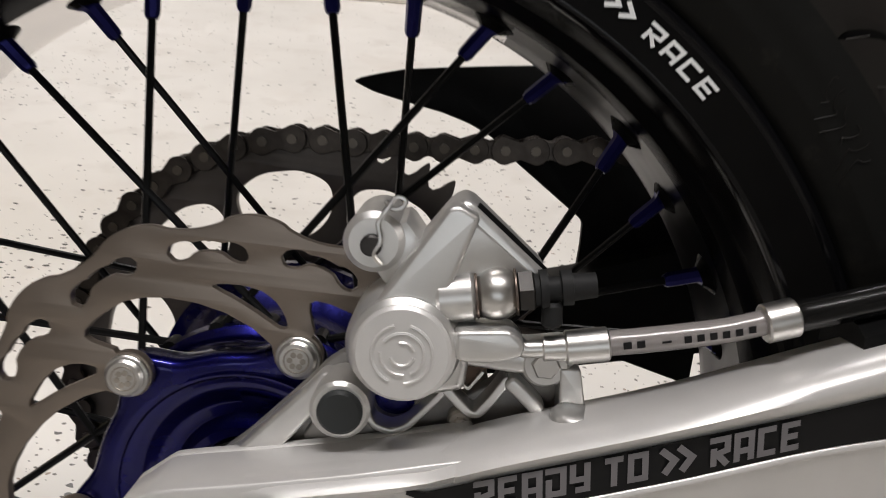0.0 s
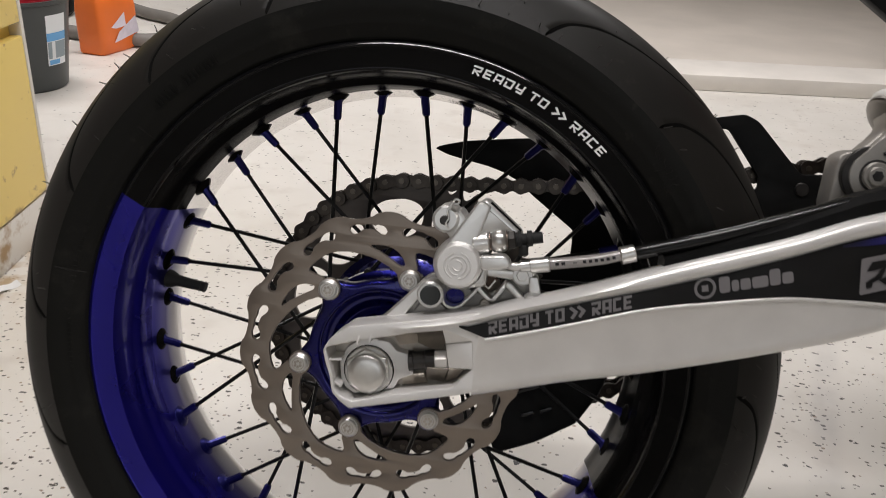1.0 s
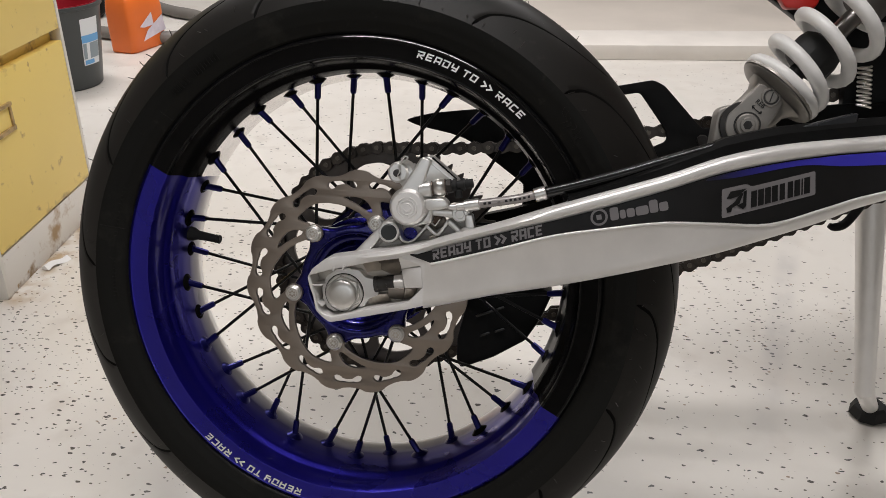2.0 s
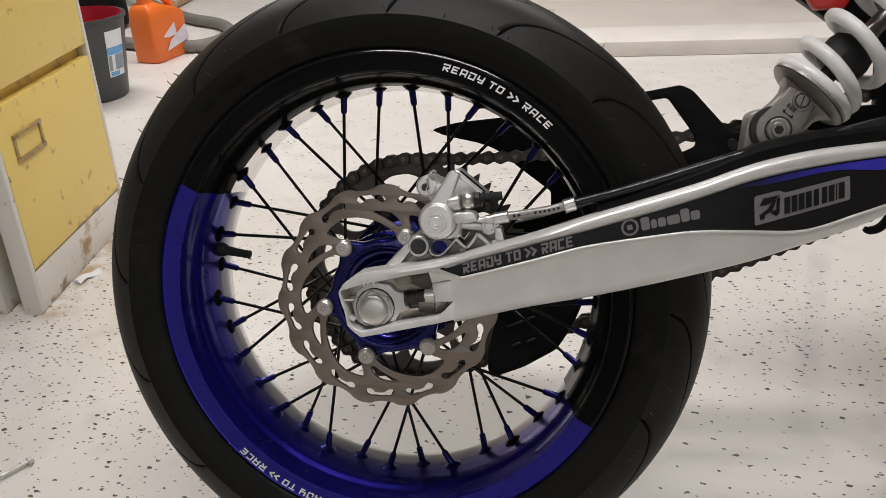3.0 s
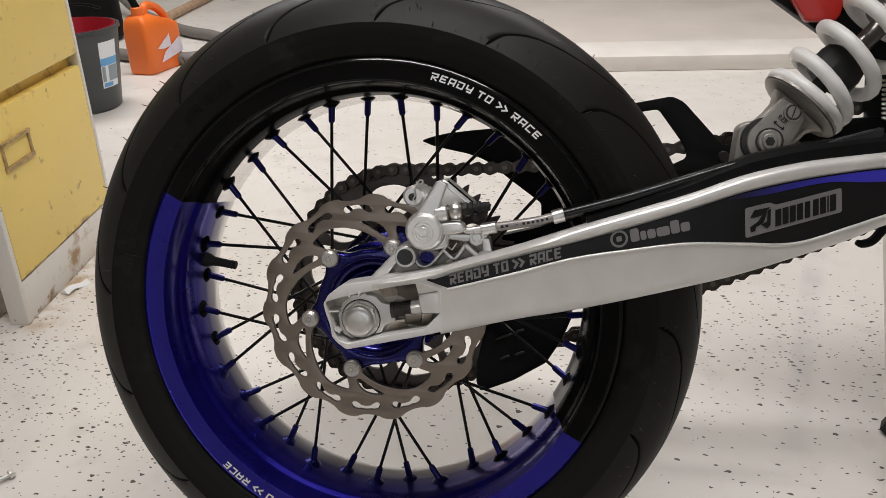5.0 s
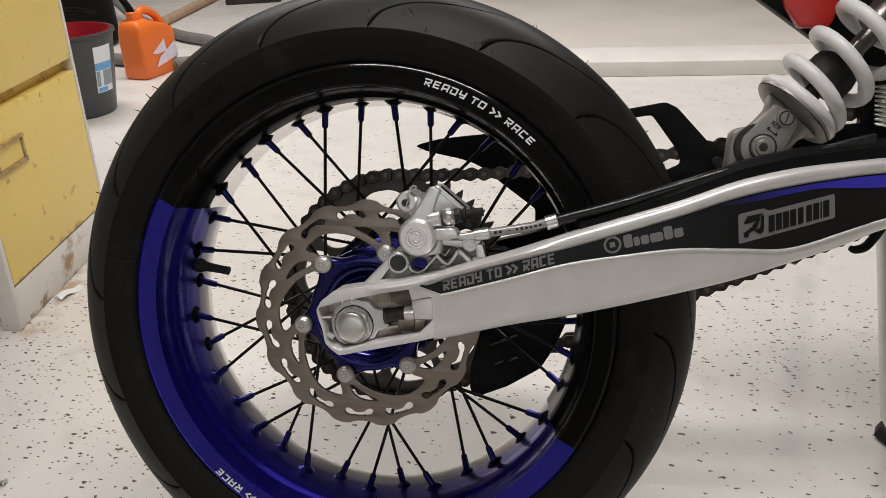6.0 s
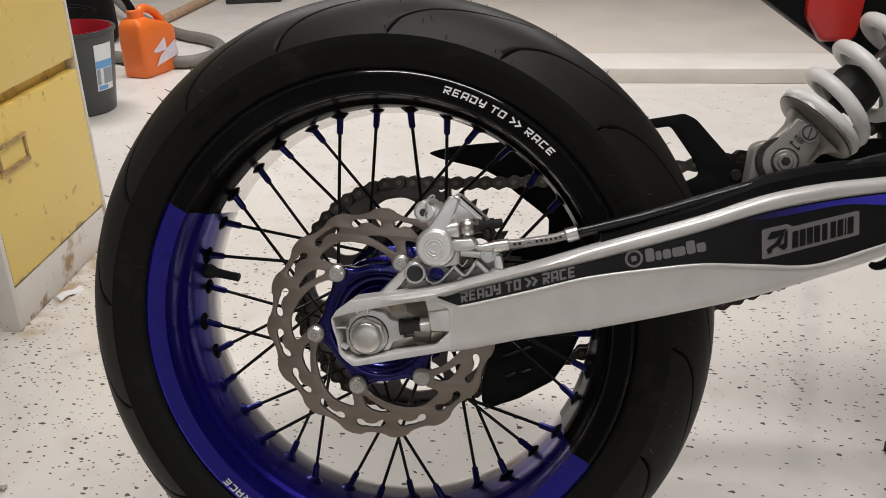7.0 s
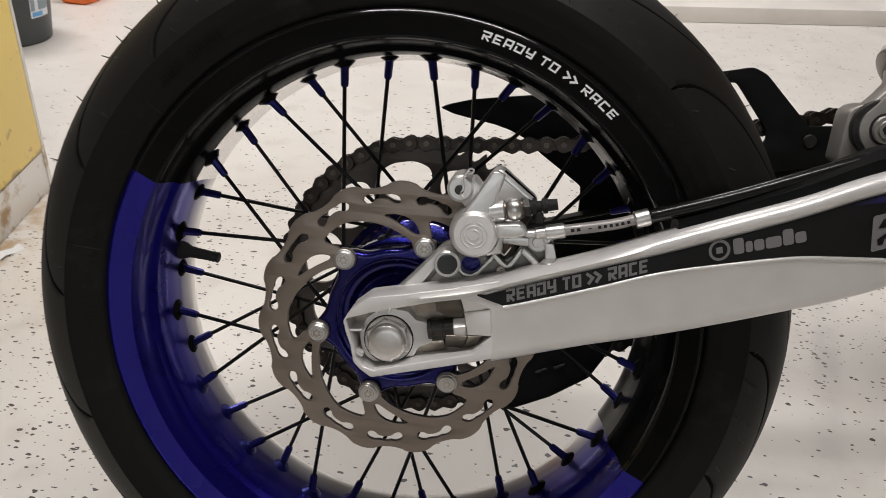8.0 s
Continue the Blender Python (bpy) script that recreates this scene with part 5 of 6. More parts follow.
# added disc in hub blue, for the hub that shows through the open bore
bm = bmesh.new()
cyl(bm, (0.0561, -0.0905, 0.0582), (0.0561, -0.0872, 0.0582), 0.0078, seg=28)
part("hub_behind_bore", bm, BLUE_ANO, bracket, "blue disc standing in for the hub seen through the bore")
bm = bmesh.new()
cyl(bm, (0.0790, -0.1000, 0.0560), (0.0790, -0.0935, 0.0560), 0.0042, seg=24, bevel=0.0008)
cyl(bm, (0.0790, -0.1016, 0.0560), (0.0790, -0.0990, 0.0560), 0.0022, seg=6, bevel=0.0003)
part("bracket_stud", bm, POCKET, bracket)
bm = bmesh.new()
cyl(bm, (0.1037, -0.1085, 0.0827), (0.1037, -0.1000, 0.0827), 0.0078, seg=32, bevel=0.0010)
part("guide_boss", bm, ALU, bracket, "pale round boss of the guide pin")
bm = bmesh.new()
cyl(bm, (0.1037, -0.1100, 0.0827), (0.1037, -0.1070, 0.0827), 0.0048, seg=6, bevel=0.0006)
part("guide_bolt", bm, STEEL, bracket, "bright guide bolt head")

# ---- brake hose ----
bm = bmesh.new()
tube(bm, [(0.1210, -0.1130, 0.0938), (0.1400, -0.1110, 0.0975), (0.1580, -0.1090, 0.1015), (0.1720, -0.1080, 0.1062)], 0.0041, 16, 5)
hose = part("brake_hose", bm, HOSE_CLEAR, bike, "clear sleeved brake hose running into a black outer hose")
bm = bmesh.new()
tube(bm, [(0.0905, -0.1130, 0.0920), (0.0945, -0.1130, 0.0890), (0.0990, -0.1130, 0.0893), (0.1030, -0.1130, 0.0900)], 0.0030, 14, 4)
cyl(bm, (0.1010, -0.1130, 0.0896), (0.1085, -0.1130, 0.0910), 0.0042, seg=24, bevel=0.0004)
cyl(bm, (0.1080, -0.1130, 0.0908), (0.1215, -0.1130, 0.0938), 0.0055, seg=24, bevel=0.0006)
part("hose_union", bm, STEEL, hose, "bright crimped hose end")
bm = bmesh.new()
cyl(bm, (0.1700, -0.1082, 0.1050), (0.1800, -0.1075, 0.1085), 0.0064, seg=24, bevel=0.0006)
part("ferrule", bm, STEEL, hose, "bright crimped ferrule")
bm = bmesh.new()
tube(bm, [(0.1795, -0.1075, 0.1083), (0.1884, -0.1060, 0.1108), (0.2367, -0.1000, 0.1263), (0.2838, -0.0940, 0.1435), (0.3251, -0.0880, 0.1585), (0.3650, -0.0800, 0.1700), (0.4100, -0.0680, 0.1790), (0.4700, -0.0550, 0.1880), (0.5400, -0.0500, 0.1980)], 0.0052, 14, 6)
part("outer_hose", bm, BLACK_HOSE, hose, "black brake hose")
bm = bmesh.new()
for k, (u, w, g) in enumerate(((0.1250, 0.0032, 0), (0.1292, 0.0032, 0), (0.1370, 0.0036, 0), (0.1440, 0.0028, 0), (0.1480, 0.0028, 0), (0.1520, 0.0028, 0), (0.1560, 0.0028, 0), (0.1600, 0.0028, 0), (0.1640, 0.0028, 0))):
    z = lerp(u, (0.1210, 0.1400, 0.1580, 0.1720), (0.0938, 0.0975, 0.1015, 0.1062))
    y = lerp(u, (0.1210, 0.1400, 0.1580, 0.1720), (-0.1130, -0.1110, -0.1090, -0.1080))
    box(bm, (u + w / 2, y - 0.0040, z + 0.0004), (w * 0.8, 0.0006, 0.0022 if k != 2 else 0.0006), Matrix.Rotation(radians(-14), 3, "Y"))
part("hose_print", bm, DECAL, hose, "dark plain bars in place of a part number", 0)

# ---- black parts on top of the arm ----
bm = bmesh.new()
secs = []
for k in range(25):
    x = 0.200 + 0.40 * k / 24
    zt = lerp(x, SX, ZT)
    y = arm_y(x)
    h = 0.006 + 0.010 * min(1, max(0, (x - 0.22) / 0.12))
    secs.append([Vector((x, y + 0.008, zt - 0.004)), Vector((x, y + 0.010, zt + h * 0.6)), Vector((x, y + 0.016, zt + h)), Vector((x, y + 0.034, zt + h)), Vector((x, y + 0.040, zt + h * 0.5)), Vector((x, y + 0.040, zt - 0.006))])
part("chain_slider", loft(secs), BLACK, bike, "black plastic guard along the top of the arm")
wave = rounded([(0.3400, 0.1555), (0.3430, 0.1618), (0.3454, 0.1655), (0.3571, 0.1691), (0.3612, 0.1670), (0.3661, 0.1650), (0.3752, 0.1670), (0.3807, 0.1703), (0.3838, 0.1756), (0.3893, 0.1788), (0.4100, 0.1854), (0.4318, 0.1923), (0.4500, 0.1975), (0.4500, 0.1700), (0.4041, 0.1640), (0.3740, 0.1560)], 0.0025, 3)
bm = plate([wave], -0.0890, -0.0760, 0.0022, 3)
for v in bm.verts:
    v.co.y += arm_y(v.co.x) - arm_y(0.345)
part("hose_guide", bm, GUIDE, bike, "smoky grey plastic hose guide with a wavy edge")

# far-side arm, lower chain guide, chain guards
# the far arm is coloured black to give the shade it lies in
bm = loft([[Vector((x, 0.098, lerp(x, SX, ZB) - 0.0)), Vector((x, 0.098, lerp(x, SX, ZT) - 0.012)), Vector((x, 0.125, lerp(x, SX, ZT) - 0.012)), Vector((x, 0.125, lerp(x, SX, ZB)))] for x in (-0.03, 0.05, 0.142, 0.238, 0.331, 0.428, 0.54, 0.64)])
part("far_arm", bm, BLACK, bike, "far side of the swingarm, black in place of its shade")
gd = rounded([(0.0967, -0.0549), (0.0930, -0.0750), (0.0938, -0.0990), (0.0985, -0.1085), (0.1040, -0.1075), (0.1350, -0.0930), (0.1690, -0.0700), (0.1842, -0.0430), (0.1940, -0.0150), (0.1500, 0.0050), (0.1050, -0.0200)], 0.003, 4)
part("chain_guide", plate([gd], 0.036, 0.078, 0.004, 2), BLACK, bike, "black plastic lower chain guide")
for bx, bz, ln, an in ((0.128, -0.040, 0.034, 24), (0.124, -0.066, 0.012, 24), (0.140, -0.060, 0.012, 24)):
    bm = bmesh.new()
    box(bm, (bx, 0.0345, bz), (ln, 0.004, 0.0035), Matrix.Rotation(radians(-an), 3, "Y"), 0.0012)
    part("guide_rib", bm, BLACK_HOSE, bike)
fin = rounded([(0.0034, 0.1600), (0.0070, 0.1625), (0.0156, 0.1655), (0.0328, 0.1705), (0.0603, 0.1750), (0.0842, 0.1785), (0.1700, 0.1900), (0.2300, 0.2000), (0.2300, 0.0000), (0.1480, 0.0200), (0.1490, 0.0650), (0.1493, 0.0809), (0.1485, 0.0947), (0.1041, 0.1247), (0.0897, 0.1366), (0.0739, 0.1437), (0.0581, 0.1480), (0.0336, 0.1520), (0.0160, 0.1553)], 0.003, 3)
part("chain_guard", plate([fin], 0.132, 0.138, 0.0015, 1), BLACK, bike, "black pointed chain guard")
gb = rounded([(0.2050, 0.2080), (0.2435, 0.2128), (0.2800, 0.2212), (0.2924, 0.2160), (0.3346, 0.1741), (0.3900, 0.1800), (0.3900, 0.1480), (0.2500, 0.1200), (0.2050, 0.1300)], 0.004, 3)
gw = rounded([(0.2470, 0.2030), (0.2672, 0.2072), (0.2990, 0.1680), (0.3000, 0.1580), (0.2850, 0.1500), (0.2650, 0.1560)], 0.004, 3)
guard = part("guard_bracket", plate([gb, gw], 0.062, 0.067, 0.001, 1), BLACK, bike, "black bracket plate with a window")
bm = bmesh.new()
cyl(bm, (0.3370, 0.0600, 0.1615), (0.3370, 0.0630, 0.1615), 0.0060, seg=20, bevel=0.001)
part("bracket_bolt", bm, DARK, guard)

blk2 = rounded([(0.3950, 0.1500), (0.3980, 0.1850), (0.4296, 0.1940), (0.4443, 0.1985), (0.4545, 0.2060), (0.4760, 0.2090), (0.5400, 0.2150), (0.5400, 0.1500)], 0.004, 3)
part("slider_block", plate([blk2], 0.050, 0.066, 0.002, 1), BLACK, bike, "black plastic block under the chain")

# ---- shock absorber ----
S0 = Vector((0.3627, -0.0080, 0.1801))
SD = Vector((0.645, 0.100, 0.757)).normalized()
SU = (Vector((0.757, 0, -0.645)) - SD * SD.dot(Vector((0.757, 0, -0.645)))).normalized()
SV = SD.cross(SU)
sp = lambda s, u=0.0, v=0.0: S0 + SD * s + SU * u + SV * v
FACE = -0.0250
bm = bmesh.new()
tube(bm, [sp(0.0740), sp(0.0760), sp(0.0790), sp(0.0960), sp(0.1040), sp(0.1080), sp(0.1090)], [0.0150, 0.0205, 0.0236, 0.0236, 0.0215, 0.0150, 0.0090], 10)
tube(bm, [sp(0.044), sp(0.076)], 0.0085, 20)
shock = part("shock_absorber", bm, BLACK_RUBBER, bike, "rear shock with a pale grey coil spring")
bm = bmesh.new()
tube(bm, [sp(0.0375), sp(0.0405), sp(0.0425), sp(0.0427), sp(0.0437), sp(0.0439), sp(0.0475), sp(0.0490)], [0.0290, 0.0380, 0.0405, 0.0390, 0.0390, 0.0412, 0.0412, 0.0390], 56)
part("spring_seat", bm, SHOCK_GREY, shock, "machined alloy lower spring seat", 30)
bm = bmesh.new()
pts = []
# lies flat for a turn on the seat, then climbs with the clock seen from the seat
for k in range(-36, 110):
    turns = k / 24
    a = -2 * math.pi * turns
    s_ = 0.0605 + 0.0345 * turns if turns > -0.12 else max(0.0505, 0.0564 + 0.018 * (turns + 0.12))
    pts.append(sp(s_, 0.0362 * math.cos(a), 0.0362 * math.sin(a)))
tube(bm, pts, 0.0067, 16)
part("coil_spring", bm, SPRING, shock, "pale grey painted coil spring")
# clevis: a waisted cast body with a flat cheek
bm = bmesh.new()
secs = []
for s_, w, d in ((-0.0215, 0.0100, 0.012), (-0.0180, 0.0165, 0.0155), (-0.0080, 0.0210, 0.0165), (0.0040, 0.0215, 0.0168), (0.0180, 0.0205, 0.0168), (0.0280, 0.0210, 0.0172), (0.0340, 0.0240, 0.0190), (0.0390, 0.0300, 0.0250)):
    ring = []
    for k in range(28):
        a = 2 * math.pi * k / 28
        c, t = math.cos(a), math.sin(a)
        ring.append(sp(s_, w * math.copysign(abs(c) ** 0.5, c)) + Vector((0, 1, 0)) * (d * math.copysign(abs(t) ** 0.5, t)))
    secs.append(ring)
loft(secs, bm)
clev = part("shock_clevis", bm, SHOCK_GREY, shock, "cast grey shock clevis", 45)
BC = Vector((S0.x, FACE, S0.z))
cheek = [(S0.x + 0.0200 * math.cos(radians(a)), S0.z + 0.0200 * math.sin(radians(a))) for a in range(150, 311, 10)] + [(0.3925, 0.2010), (0.3895, 0.2140), (0.3693, 0.2195), (0.3640, 0.2110)]
part("clevis_cheek", plate([cheek], FACE - 0.0016, FACE + 0.0100, 0.0012, 2), SHOCK_GREY, clev, "flat machined clevis cheek", 40)
bm = bmesh.new()
# dark disc drawn for the shadow gap at the cheek
cyl(bm, BC + Vector((-0.003, -0.0004, 0)), BC + Vector((-0.003, 0.0060, 0)), 0.0222, seg=40, bevel=0.0005, mat=1)
cyl(bm, BC + Vector((0, -0.0022, 0)), BC + Vector((0, -0.0010, 0)), 0.0126, seg=36, mat=1)
cyl(bm, BC + Vector((0, -0.0040, 0)), BC + Vector((0, -0.0012, 0)), 0.0109, seg=32, bevel=0.0012)
cyl(bm, BC + Vector((0, -0.0056, 0)), BC + Vector((0, -0.0036, 0)), 0.0072, seg=32, bevel=0.0008)
cyl(bm, BC + Vector((0, -0.0058, 0)), BC + Vector((0, -0.0054, 0)), 0.0044, seg=6, mat=1)
part("shock_bolt", bm, [SHOCK_GREY, DARK], clev, "grey socket-head shock bolt", 30)
RB = Vector((0.3812, FACE, 0.2075))
bm = bmesh.new()
cyl(bm, RB + Vector((0, -0.0028, 0)), RB + Vector((0, 0.006, 0)), 0.0092, seg=32, bevel=0.0010)
cyl(bm, RB + Vector((0, -0.0031, 0)), RB + Vector((0, -0.0024, 0)), 0.0072, seg=28, mat=1)
cyl(bm, RB + Vector((0, -0.0037, 0)), RB + Vector((0, -0.0024, 0)), 0.0057, seg=28, bevel=0.0006)
box(bm, RB + Vector((0, -0.0038, 0)), (0.0011, 0.0008, 0.0100), Matrix.Rotation(radians(14), 3, "Y"), mat=1)
part("rebound_adjuster", bm, [SHOCK_GREY, DARK], clev, "slotted rebound adjuster screw", 30)


def on_clevis(u, v, w):
    return Vector((0.3672 + 0.81 * u + 0.59 * v, FACE - 0.0022 - w, 0.2022 - 0.59 * u + 0.81 * v))


part("clevis_lettering", text_mesh("REB", 0.0060, on_clevis, bold=0.00003), DECAL, clev, "small dark lettering", 0)
bm = bmesh.new()
ends = [on_clevis(u, -0.0042, -0.0002) for u in (0.0006, 0.0118)]
tube(bm, [ends[0], (ends[0] + ends[1]) / 2 - Vector((0.0004, 0, 0.0006)), ends[1]], 0.00045, 6, 4)
for e, k in ((ends[0], 1), (ends[1], -1)):
    for v in (0.0016, -0.0016):
        tube(bm, [e, e + (on_clevis(0.0020 * k, v, 0) - on_clevis(0, 0, 0))], 0.00045, 6)
part("clevis_arrow", bm, DECAL, clev, "small dark double arrow")
bm = bmesh.new()
tube(bm, [sp(0.115), sp(0.30)], 0.0090, 20)
tube(bm, [sp(0.150, 0.0, 0.0), sp(0.30, 0.0, 0.0)], 0.0200, 24)
part("damper_shaft", bm, SHAFT, shock, "grey damper shaft")
# the lug on the arm that carries it
lug = rounded([(0.3330, 0.1500), (0.3357, 0.1926), (0.3449, 0.1979), (0.3576, 0.1991), (0.3700, 0.2000), (0.3850, 0.1900), (0.4050, 0.1640), (0.4050, 0.1500)], 0.005, 3)
part("shock_mount_lug", plate([lug], -0.0180, 0.0100, 0.002, 2), SHOCK_GREY, bike, "cast grey shock mount lug")

# ---- frame, airbox side and stand ----
tri = rounded([(0.3050, 0.3640), (0.3627, 0.3257), (0.4066, 0.2963), (0.4400, 0.2740), (0.4720, 0.2660), (0.4680, 0.2500), (0.4720, 0.2000), (0.7200, 0.2000), (0.7200, 0.6500), (0.3250, 0.5200), (0.2600, 0.4200)], 0.004, 3)
part("airbox_panel", plate([tri], 0.056, 0.072, 0.001, 1), BLACK, bike, "black airbox underside panel")
red = rounded([(0.3829, 0.3260), (0.3846, 0.3182), (0.4002, 0.2981), (0.4277, 0.2990), (0.4320, 0.3056), (0.4400, 0.3700), (0.4000, 0.3900), (0.3829, 0.3600)], 0.003, 2)
part("red_cover", plate([red], 0.044, 0.058, 0.003, 1), RED, bike, "red plastic cover")
bm = bmesh.new()
pts = []
for k in range(9 * 12):
    a = 2 * math.pi * k / 12
    pts.append((0.4790 + 0.0062 * math.cos(a) + 0.004 * k / 108, 0.030 + 0.0062 * math.sin(a), 0.2450 - 0.040 * k / 108))
tube(bm, pts, 0.0013, 6)
part("stand_spring", bm, STEEL, bike, "small bright return spring")
bm = bmesh.new()
tube(bm, [(0.4570, 0.0, 0.0885), (0.4620, 0.0, 0.0868), (0.4700, 0.0, 0.0895), (0.4763, 0.0, 0.0970), (0.4840, 0.0, 0.1120), (0.4900, 0.0, 0.1300)], [0.0025, 0.0040, 0.0044, 0.0044, 0.0050, 0.0060], 14, 4)
part("linkage_bracket", bm, BLACK, bike, "black bracket under the arm")
STINV = BIKE.inverted()
f0 = STINV @ Vector((0.637, 0.258, 0.014))
bm = bmesh.new()
tube(bm, [f0, (0.5762, 0.17, -0.126), (0.5545, 0.17, 0.077), (0.5420, 0.17, 0.200)], [0.0105, 0.0110, 0.0165, 0.0180], 20)
stand = part("side_stand", bm, ARM, bike, "grey alloy side stand leg")
bm = bmesh.new()
foot = STINV.to_3x3()
fo = STINV @ Vector((0.637, 0.258, 0.0))
cyl(bm, fo, fo + foot @ Vector((0, 0, 0.020)), 0.0270, 0.0220, 8, 0.004)
part("stand_foot", bm, BLACK_RUBBER, stand, "black faceted stand foot", 20)

# ---- yellow drawer cabinet ----
CAB = Matrix.Translation((-0.7500, 0.3520, 0)) @ Matrix.Rotation(math.atan2(0.9900, -0.1386), 4, "Z")
# local: x along the drawer front, y into the body, z up
cab = thing("drawer_cabinet", "worn yellow and white metal drawer cabinet with rust marks", "cabinet", CAB)
CW, CD, CHH = 0.393, 0.52, 0.84
bm = bmesh.new()
box(bm, (CW / 2, CD / 2 + 0.030, CHH / 2), (CW, CD - 0.060, CHH), None, 0.004)
part("cabinet_body", bm, CAB_WHITE, cab, "off-white cabinet body with rusty edges")
for nm, c, sz in (("side_rail", (0.006, 0.013, CHH / 2), (0.012, 0.034, CHH)), ("side_rail", (CW - 0.005, 0.013, CHH / 2), (0.010, 0.034, CHH)), ("plinth", (CW / 2, 0.014, 0.0385), (CW - 0.024, 0.032, 0.077))):
    bm = bmesh.new()
    box(bm, c, sz, None, 0.002)
    part(nm, bm, CAB_WHITE, cab)
for z0, z1 in ((0.081, 0.366), (0.389, 0.674), (0.697, 0.830)):
    bm = bmesh.new()
    box(bm, ((0.013 + CW - 0.012) / 2, 0.0065, (z0 + z1) / 2), (CW - 0.025, 0.021, z1 - z0), None, 0.003)
    dr = part("drawer_front", bm, YELLOW, cab, "scuffed yellow drawer front")
    bm = bmesh.new()
    box(bm, ((0.013 + CW - 0.012) / 2, 0.0215, z1 + 0.0115), (CW - 0.024, 0.008, 0.040), None, 0.001)
    part("drawer_lip", bm, YELLOW, dr, "yellow lip behind the drawer gap")
    bm = bmesh.new()
    x0, x1, zl, zh = 0.054, 0.142, z1 - 0.099, z1 - 0.056
    for c, s in (((x0, -0.0050, (zl + zh) / 2), (0.007, 0.004, zh - zl)), ((x1, -0.0050, (zl + zh) / 2), (0.007, 0.004, zh - zl)), (((x0 + x1) / 2, -0.0055, zl), (x1 - x0 + 0.009, 0.005, 0.008)), (((x0 + x1) / 2, -0.0060, zh), (x1 - x0 + 0.007, 0.006, 0.006))):
        box(bm, c, s, None, 0.001)
    part("label_holder", bm, RUSTY, dr, "rusty brass label holder")

# ---- bucket ----
bx, by = -1.437, 1.642
buck = thing("bucket", "dark grey plastic bucket with a red lining and a paper label", "bucket", pose(bx, by, 0, 0, 0, 0))
BR0, BR1, BH = 0.120, 0.150, 0.258


def ring_solid(profile, segs=64):
    bm = lathe([(r, z) for r, z in profile], segs, True)
    for v in bm.verts:
        v.co = Vector((v.co.x, -v.co.z, v.co.y))
    return bm


part("shell", ring_solid([(0.001, 0.0), (BR0 - 0.006, 0.0), (BR0, 0.006), (BR1, BH - 0.012), (BR1 + 0.006, BH - 0.010), (BR1 + 0.006, BH), (BR1 - 0.004, BH), (BR0 - 0.004, 0.010), (0.001, 0.010)]), BUCKET, buck)
part("lining", ring_solid([(0.002, 0.0125), (BR0 - 0.006, 0.0125), (BR1 - 0.0055, BH + 0.002), (BR1 - 0.0075, BH + 0.002), (BR0 - 0.010, 0.0150), (0.002, 0.0150)]), RED_IN, buck, "red inner lining")


def bucket_label(a0, a1, z0, z1, out):
    bm = bmesh.new()
    rows = []
    for k in range(13):
        a = radians(a0 + (a1 - a0) * k / 12)
        col = []
        for z in (z0, z1):
            r = BR0 + (BR1 - BR0) * z / BH + out
            col.append(bm.verts.new((r * math.cos(a), r * math.sin(a), z)))
        rows.append(col)
    for p, q in zip(rows, rows[1:]):
        bm.faces.new((p[0], q[0], q[1], p[1]))
    return bm


paper = part("paper_label", bucket_label(-24, 6, 0.076, 0.219, 0.0012), LABEL_WHITE, buck, "white and blue paper label")
part("blue_band", bucket_label(-24, 6, 0.146, 0.169, 0.0018), LABEL_BLUE, paper)
part("picture", bucket_label(-23, -17.5, 0.096, 0.144, 0.0018), LABEL_GREY, paper)
part("picture", bucket_label(-12.5, 5, 0.096, 0.144, 0.0018), LABEL_GREY, paper)
part("blue_foot", bucket_label(-22, -6, 0.079, 0.092, 0.0018), LABEL_BLUE, paper)

bm = bmesh.new()
tube(bm, [((BR1 + 0.010) * math.cos(radians(a)), (BR1 + 0.010) * math.sin(radians(a)), BH - 0.014 + 0.055 * math.sin(radians(a - 20)) ** 2) for a in range(80, 201, 12)], 0.0045, 10)
part("bail", bm, BLACK, buck, "black bail handle folded down on the rim")

# ---- orange canister ----
can = thing("jerry_can", "orange plastic fuel canister with a black spout and torn label", "canister", pose(-1.440, 2.150, 0, 0, 0, 81.0) @ Matrix.Scale(1.06, 4))
# local: x towards the back, y to the side away from the label
bm = bmesh.new()
secs = []
for z, x0, x1, sy in ((0.0, -0.090, 0.090, 0.045), (0.006, -0.096, 0.096, 0.050), (0.07, -0.097, 0.097, 0.052), (0.135, -0.098, 0.097, 0.052), (0.152, -0.097, 0.092, 0.051), (0.164, -0.096, 0.066, 0.049), (0.178, -0.094, 0.026, 0.045), (0.190, -0.088, -0.012, 0.037), (0.198, -0.078, -0.028, 0.027)):
    ring = []
    for k in range(32):
        a = 2 * math.pi * k / 32
        c, t = math.cos(a), math.sin(a)
        ring.append(Vector(((x0 + x1) / 2 + (x1 - x0) / 2 * math.copysign(abs(c) ** 0.28, c), sy * math.copysign(abs(t) ** 0.28, t), z)))
    secs.append(ring)
part("tank", loft(secs, bm), ORANGE, can, "", 50)
bm = bmesh.new()
tube(bm, [(-0.030, 0, 0.190), (-0.024, 0, 0.216), (0.002, 0, 0.221), (0.044, 0, 0.204), (0.074, 0, 0.176), (0.082, 0, 0.150)], [0.016, 0.015, 0.014, 0.014, 0.015, 0.017], 14, 5)
part("grip", bm, ORANGE, can)
bm = bmesh.new()
cyl(bm, (-0.058, 0, 0.194), (-0.060, 0, 0.226), 0.0215, 0.0205, 20, 0.003)
part("cap", bm, ORANGE, can)
bm = bmesh.new()
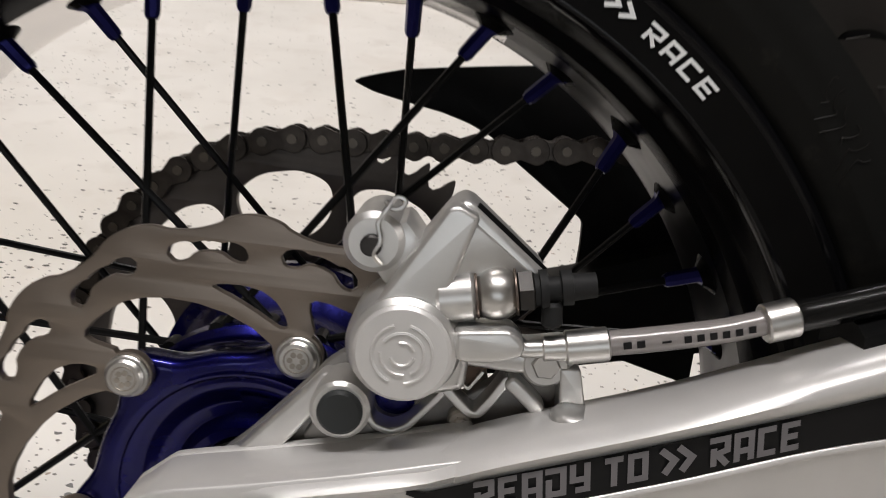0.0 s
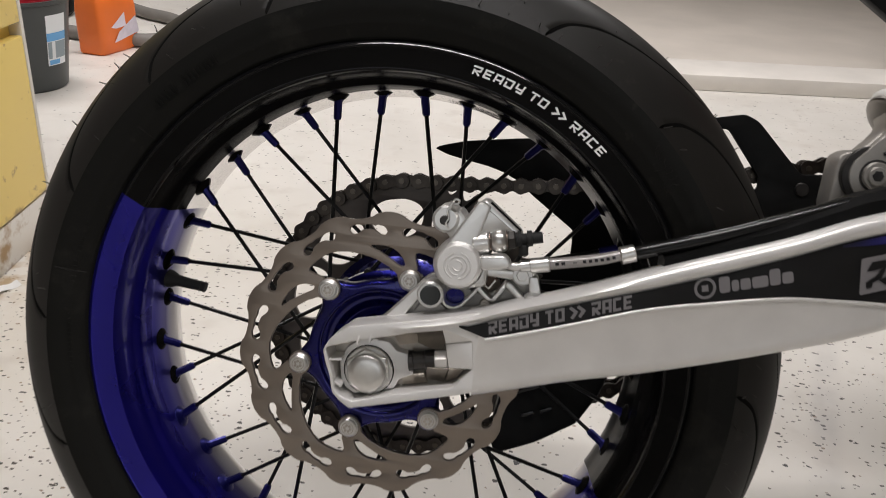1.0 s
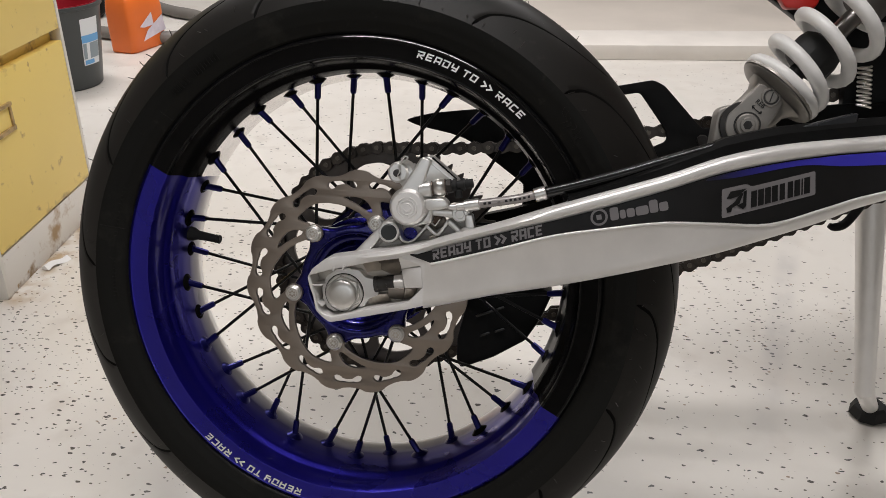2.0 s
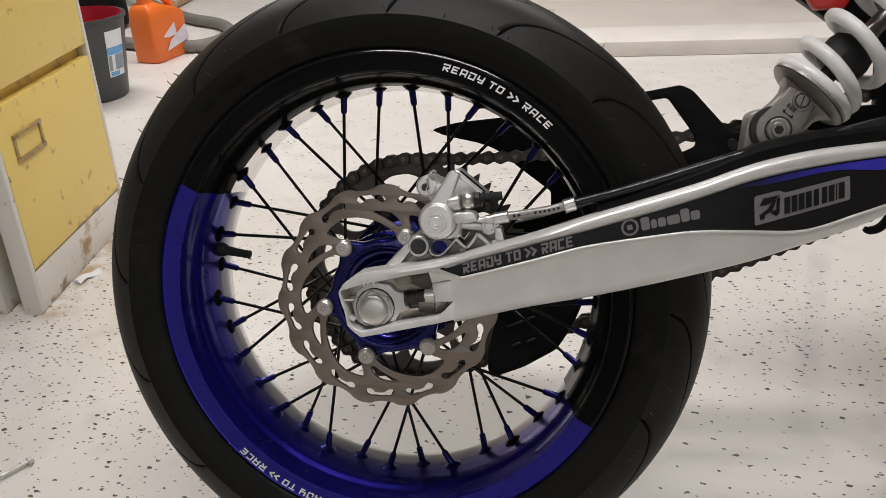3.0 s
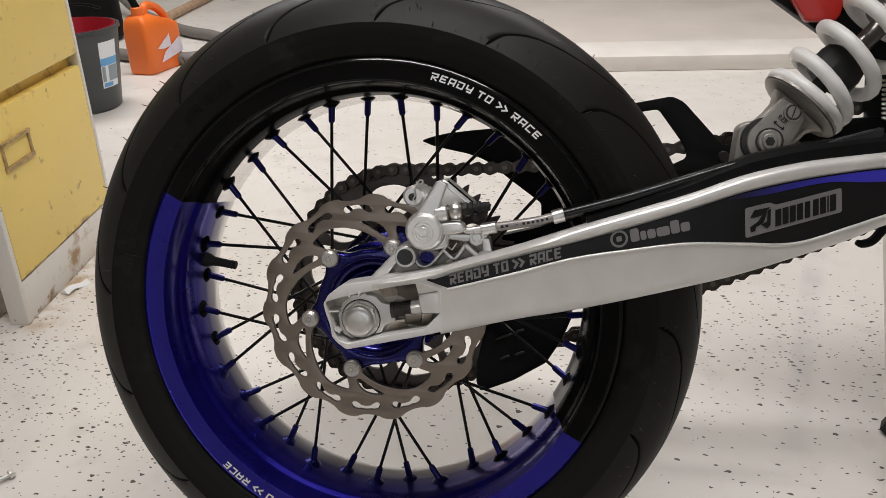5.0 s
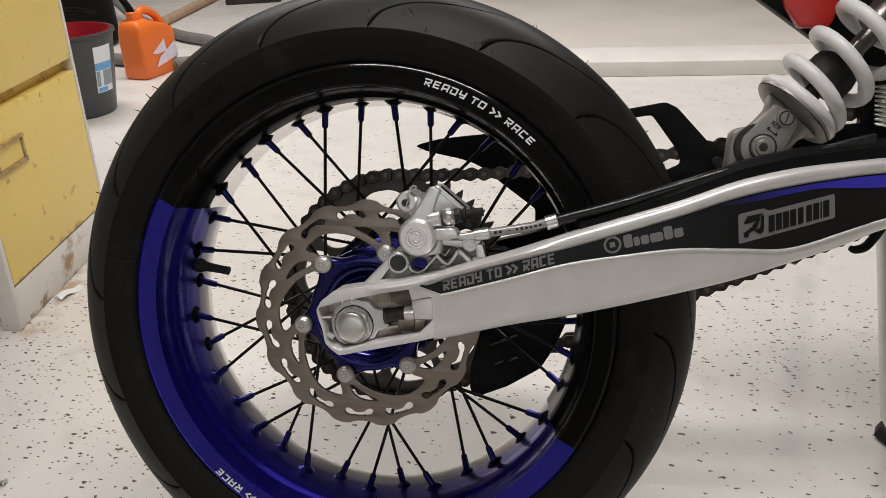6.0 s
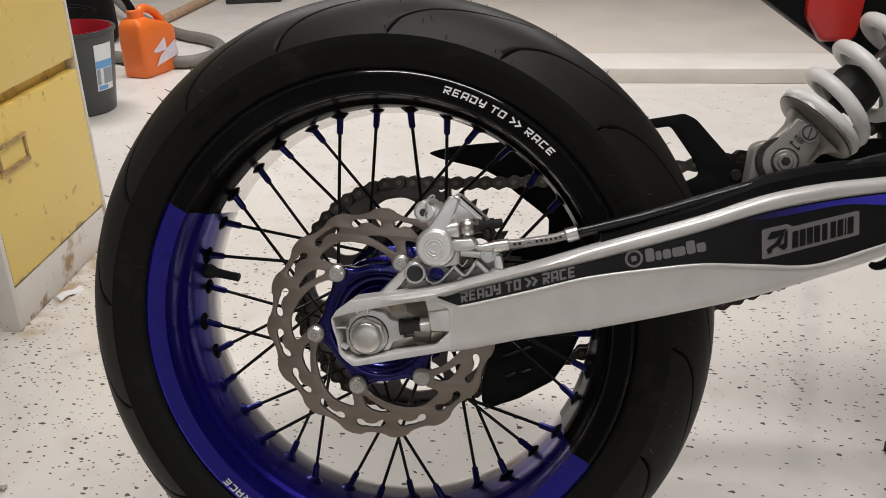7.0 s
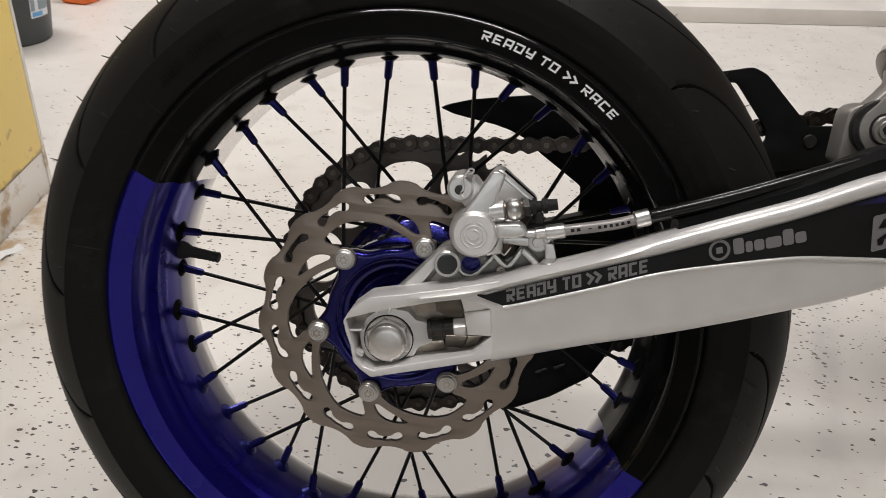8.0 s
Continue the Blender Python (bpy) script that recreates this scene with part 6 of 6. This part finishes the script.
tube(bm, [(-0.060, 0.0, 0.222), (-0.066, 0.010, 0.250), (-0.080, 0.030, 0.290)], [0.014, 0.012, 0.010], 14, 4)
part("spout", bm, BLACK, can, "black pouring spout")
bm = bmesh.new()
for poly in (((-0.052, 0.084), (0.019, 0.124), (0.024, 0.080), (-0.026, 0.078)), ((-0.042, 0.034), (-0.014, 0.066), (0.076, 0.106), (0.088, 0.052))):
    bm.faces.new([bm.verts.new((x, -0.0538, z)) for x, z in poly])
part("paper_label", bm, LABEL_LILAC, can, "torn pale lilac label", 0)

# ---- grey hose on the floor behind ----
bm = bmesh.new()
tube(bm, [(-2.30, 3.30, 0.16), (-2.02, 3.05, 0.06), (-1.76, 2.86, 0.025), (-1.58, 2.71, 0.025), (-1.42, 2.62, 0.025), (-1.31, 2.48, 0.025), (-1.285, 2.34, 0.025), (-1.34, 2.225, 0.025), (-1.52, 2.235, 0.025), (-1.75, 2.29, 0.025)], 0.0235, 16, 10)
tagged(finish("vacuum_hose", bm, HOSE_GREY), "grey vacuum hose bent back on the floor", "hose")
bm = bmesh.new()
tube(bm, [(-1.86, 3.05, 0.022), (-1.94, 3.90, 0.022)], 0.022, 14)
tagged(finish("broom_handle", bm, WOOD), "bare wooden broom handle lying on the floor", "handle")
bm = bmesh.new()
box(bm, (-1.68, 3.75, 0.03), (0.30, 0.10, 0.06), Matrix.Rotation(radians(24), 3, "Z"), 0.01)
tagged(finish("floor_rail", bm, DARK), "dark steel rail end lying on the floor", "rail")
bm = bmesh.new()
cyl(bm, (-2.02, 2.62, 0.0), (-2.02, 2.62, 0.55), 0.16, 0.15, 32, 0.02)
tagged(finish("drum", bm, BLACK), "black drum standing behind the bucket", "drum")

# ---- bench leg standing on the step ----
bm = bmesh.new()
tube(bm, [(1.316, 2.57, 0.049), (1.292, 2.57, 0.28), (1.24, 2.57, 0.80)], 0.029, 18)
cyl(bm, (1.318, 2.57, 0.049), (1.316, 2.57, 0.068), 0.032, 0.031, 20, 0.003, 1)
tagged(finish("bench_leg", bm, [ARM, BLACK_RUBBER]), "grey tubular steel bench leg on the step", "leg")

# ---- paper scrap and screw ----
bm = bmesh.new()
rows = []
for k in range(7):
    t = k / 6
    c = Vector((-0.749 + 0.015 * t, 0.463 + 0.051 * t, 0.003 + 0.003 * math.sin(t * 6)))
    n = Vector((0.96, -0.28, 0)) * (0.0110 - 0.004 * math.sin(t * 3.1))
    rows.append([bm.verts.new(c - n), bm.verts.new(c + Vector((0, 0, 0.007))), bm.verts.new(c + n), bm.verts.new(c - Vector((0, 0, 0.0015)))])
for a, b in zip(rows, rows[1:]):
    for k in range(4):
        bm.faces.new((a[k], a[(k + 1) % 4], b[(k + 1) % 4], b[k]))
bm.faces.new(rows[0])
bm.faces.new(rows[-1][::-1])
tagged(finish("paper_scrap", bm, PAPER), "crumpled white paper strip on the floor", "paper")
bm = bmesh.new()
q0, q1 = Vector((-0.548, -0.051, 0.006)), Vector((-0.521, -0.005, 0.006))
tube(bm, [q0, q0.lerp(q1, 0.90)], 0.0028, 12)
cyl(bm, q0.lerp(q1, 0.86), q0.lerp(q1, 0.90), 0.0062, seg=24, bevel=0.0004)
cyl(bm, q0.lerp(q1, 0.90), q1, 0.0050, seg=6, bevel=0.0005)
tagged(finish("screw", bm, STEEL), "loose bright screw on the floor", "screw")
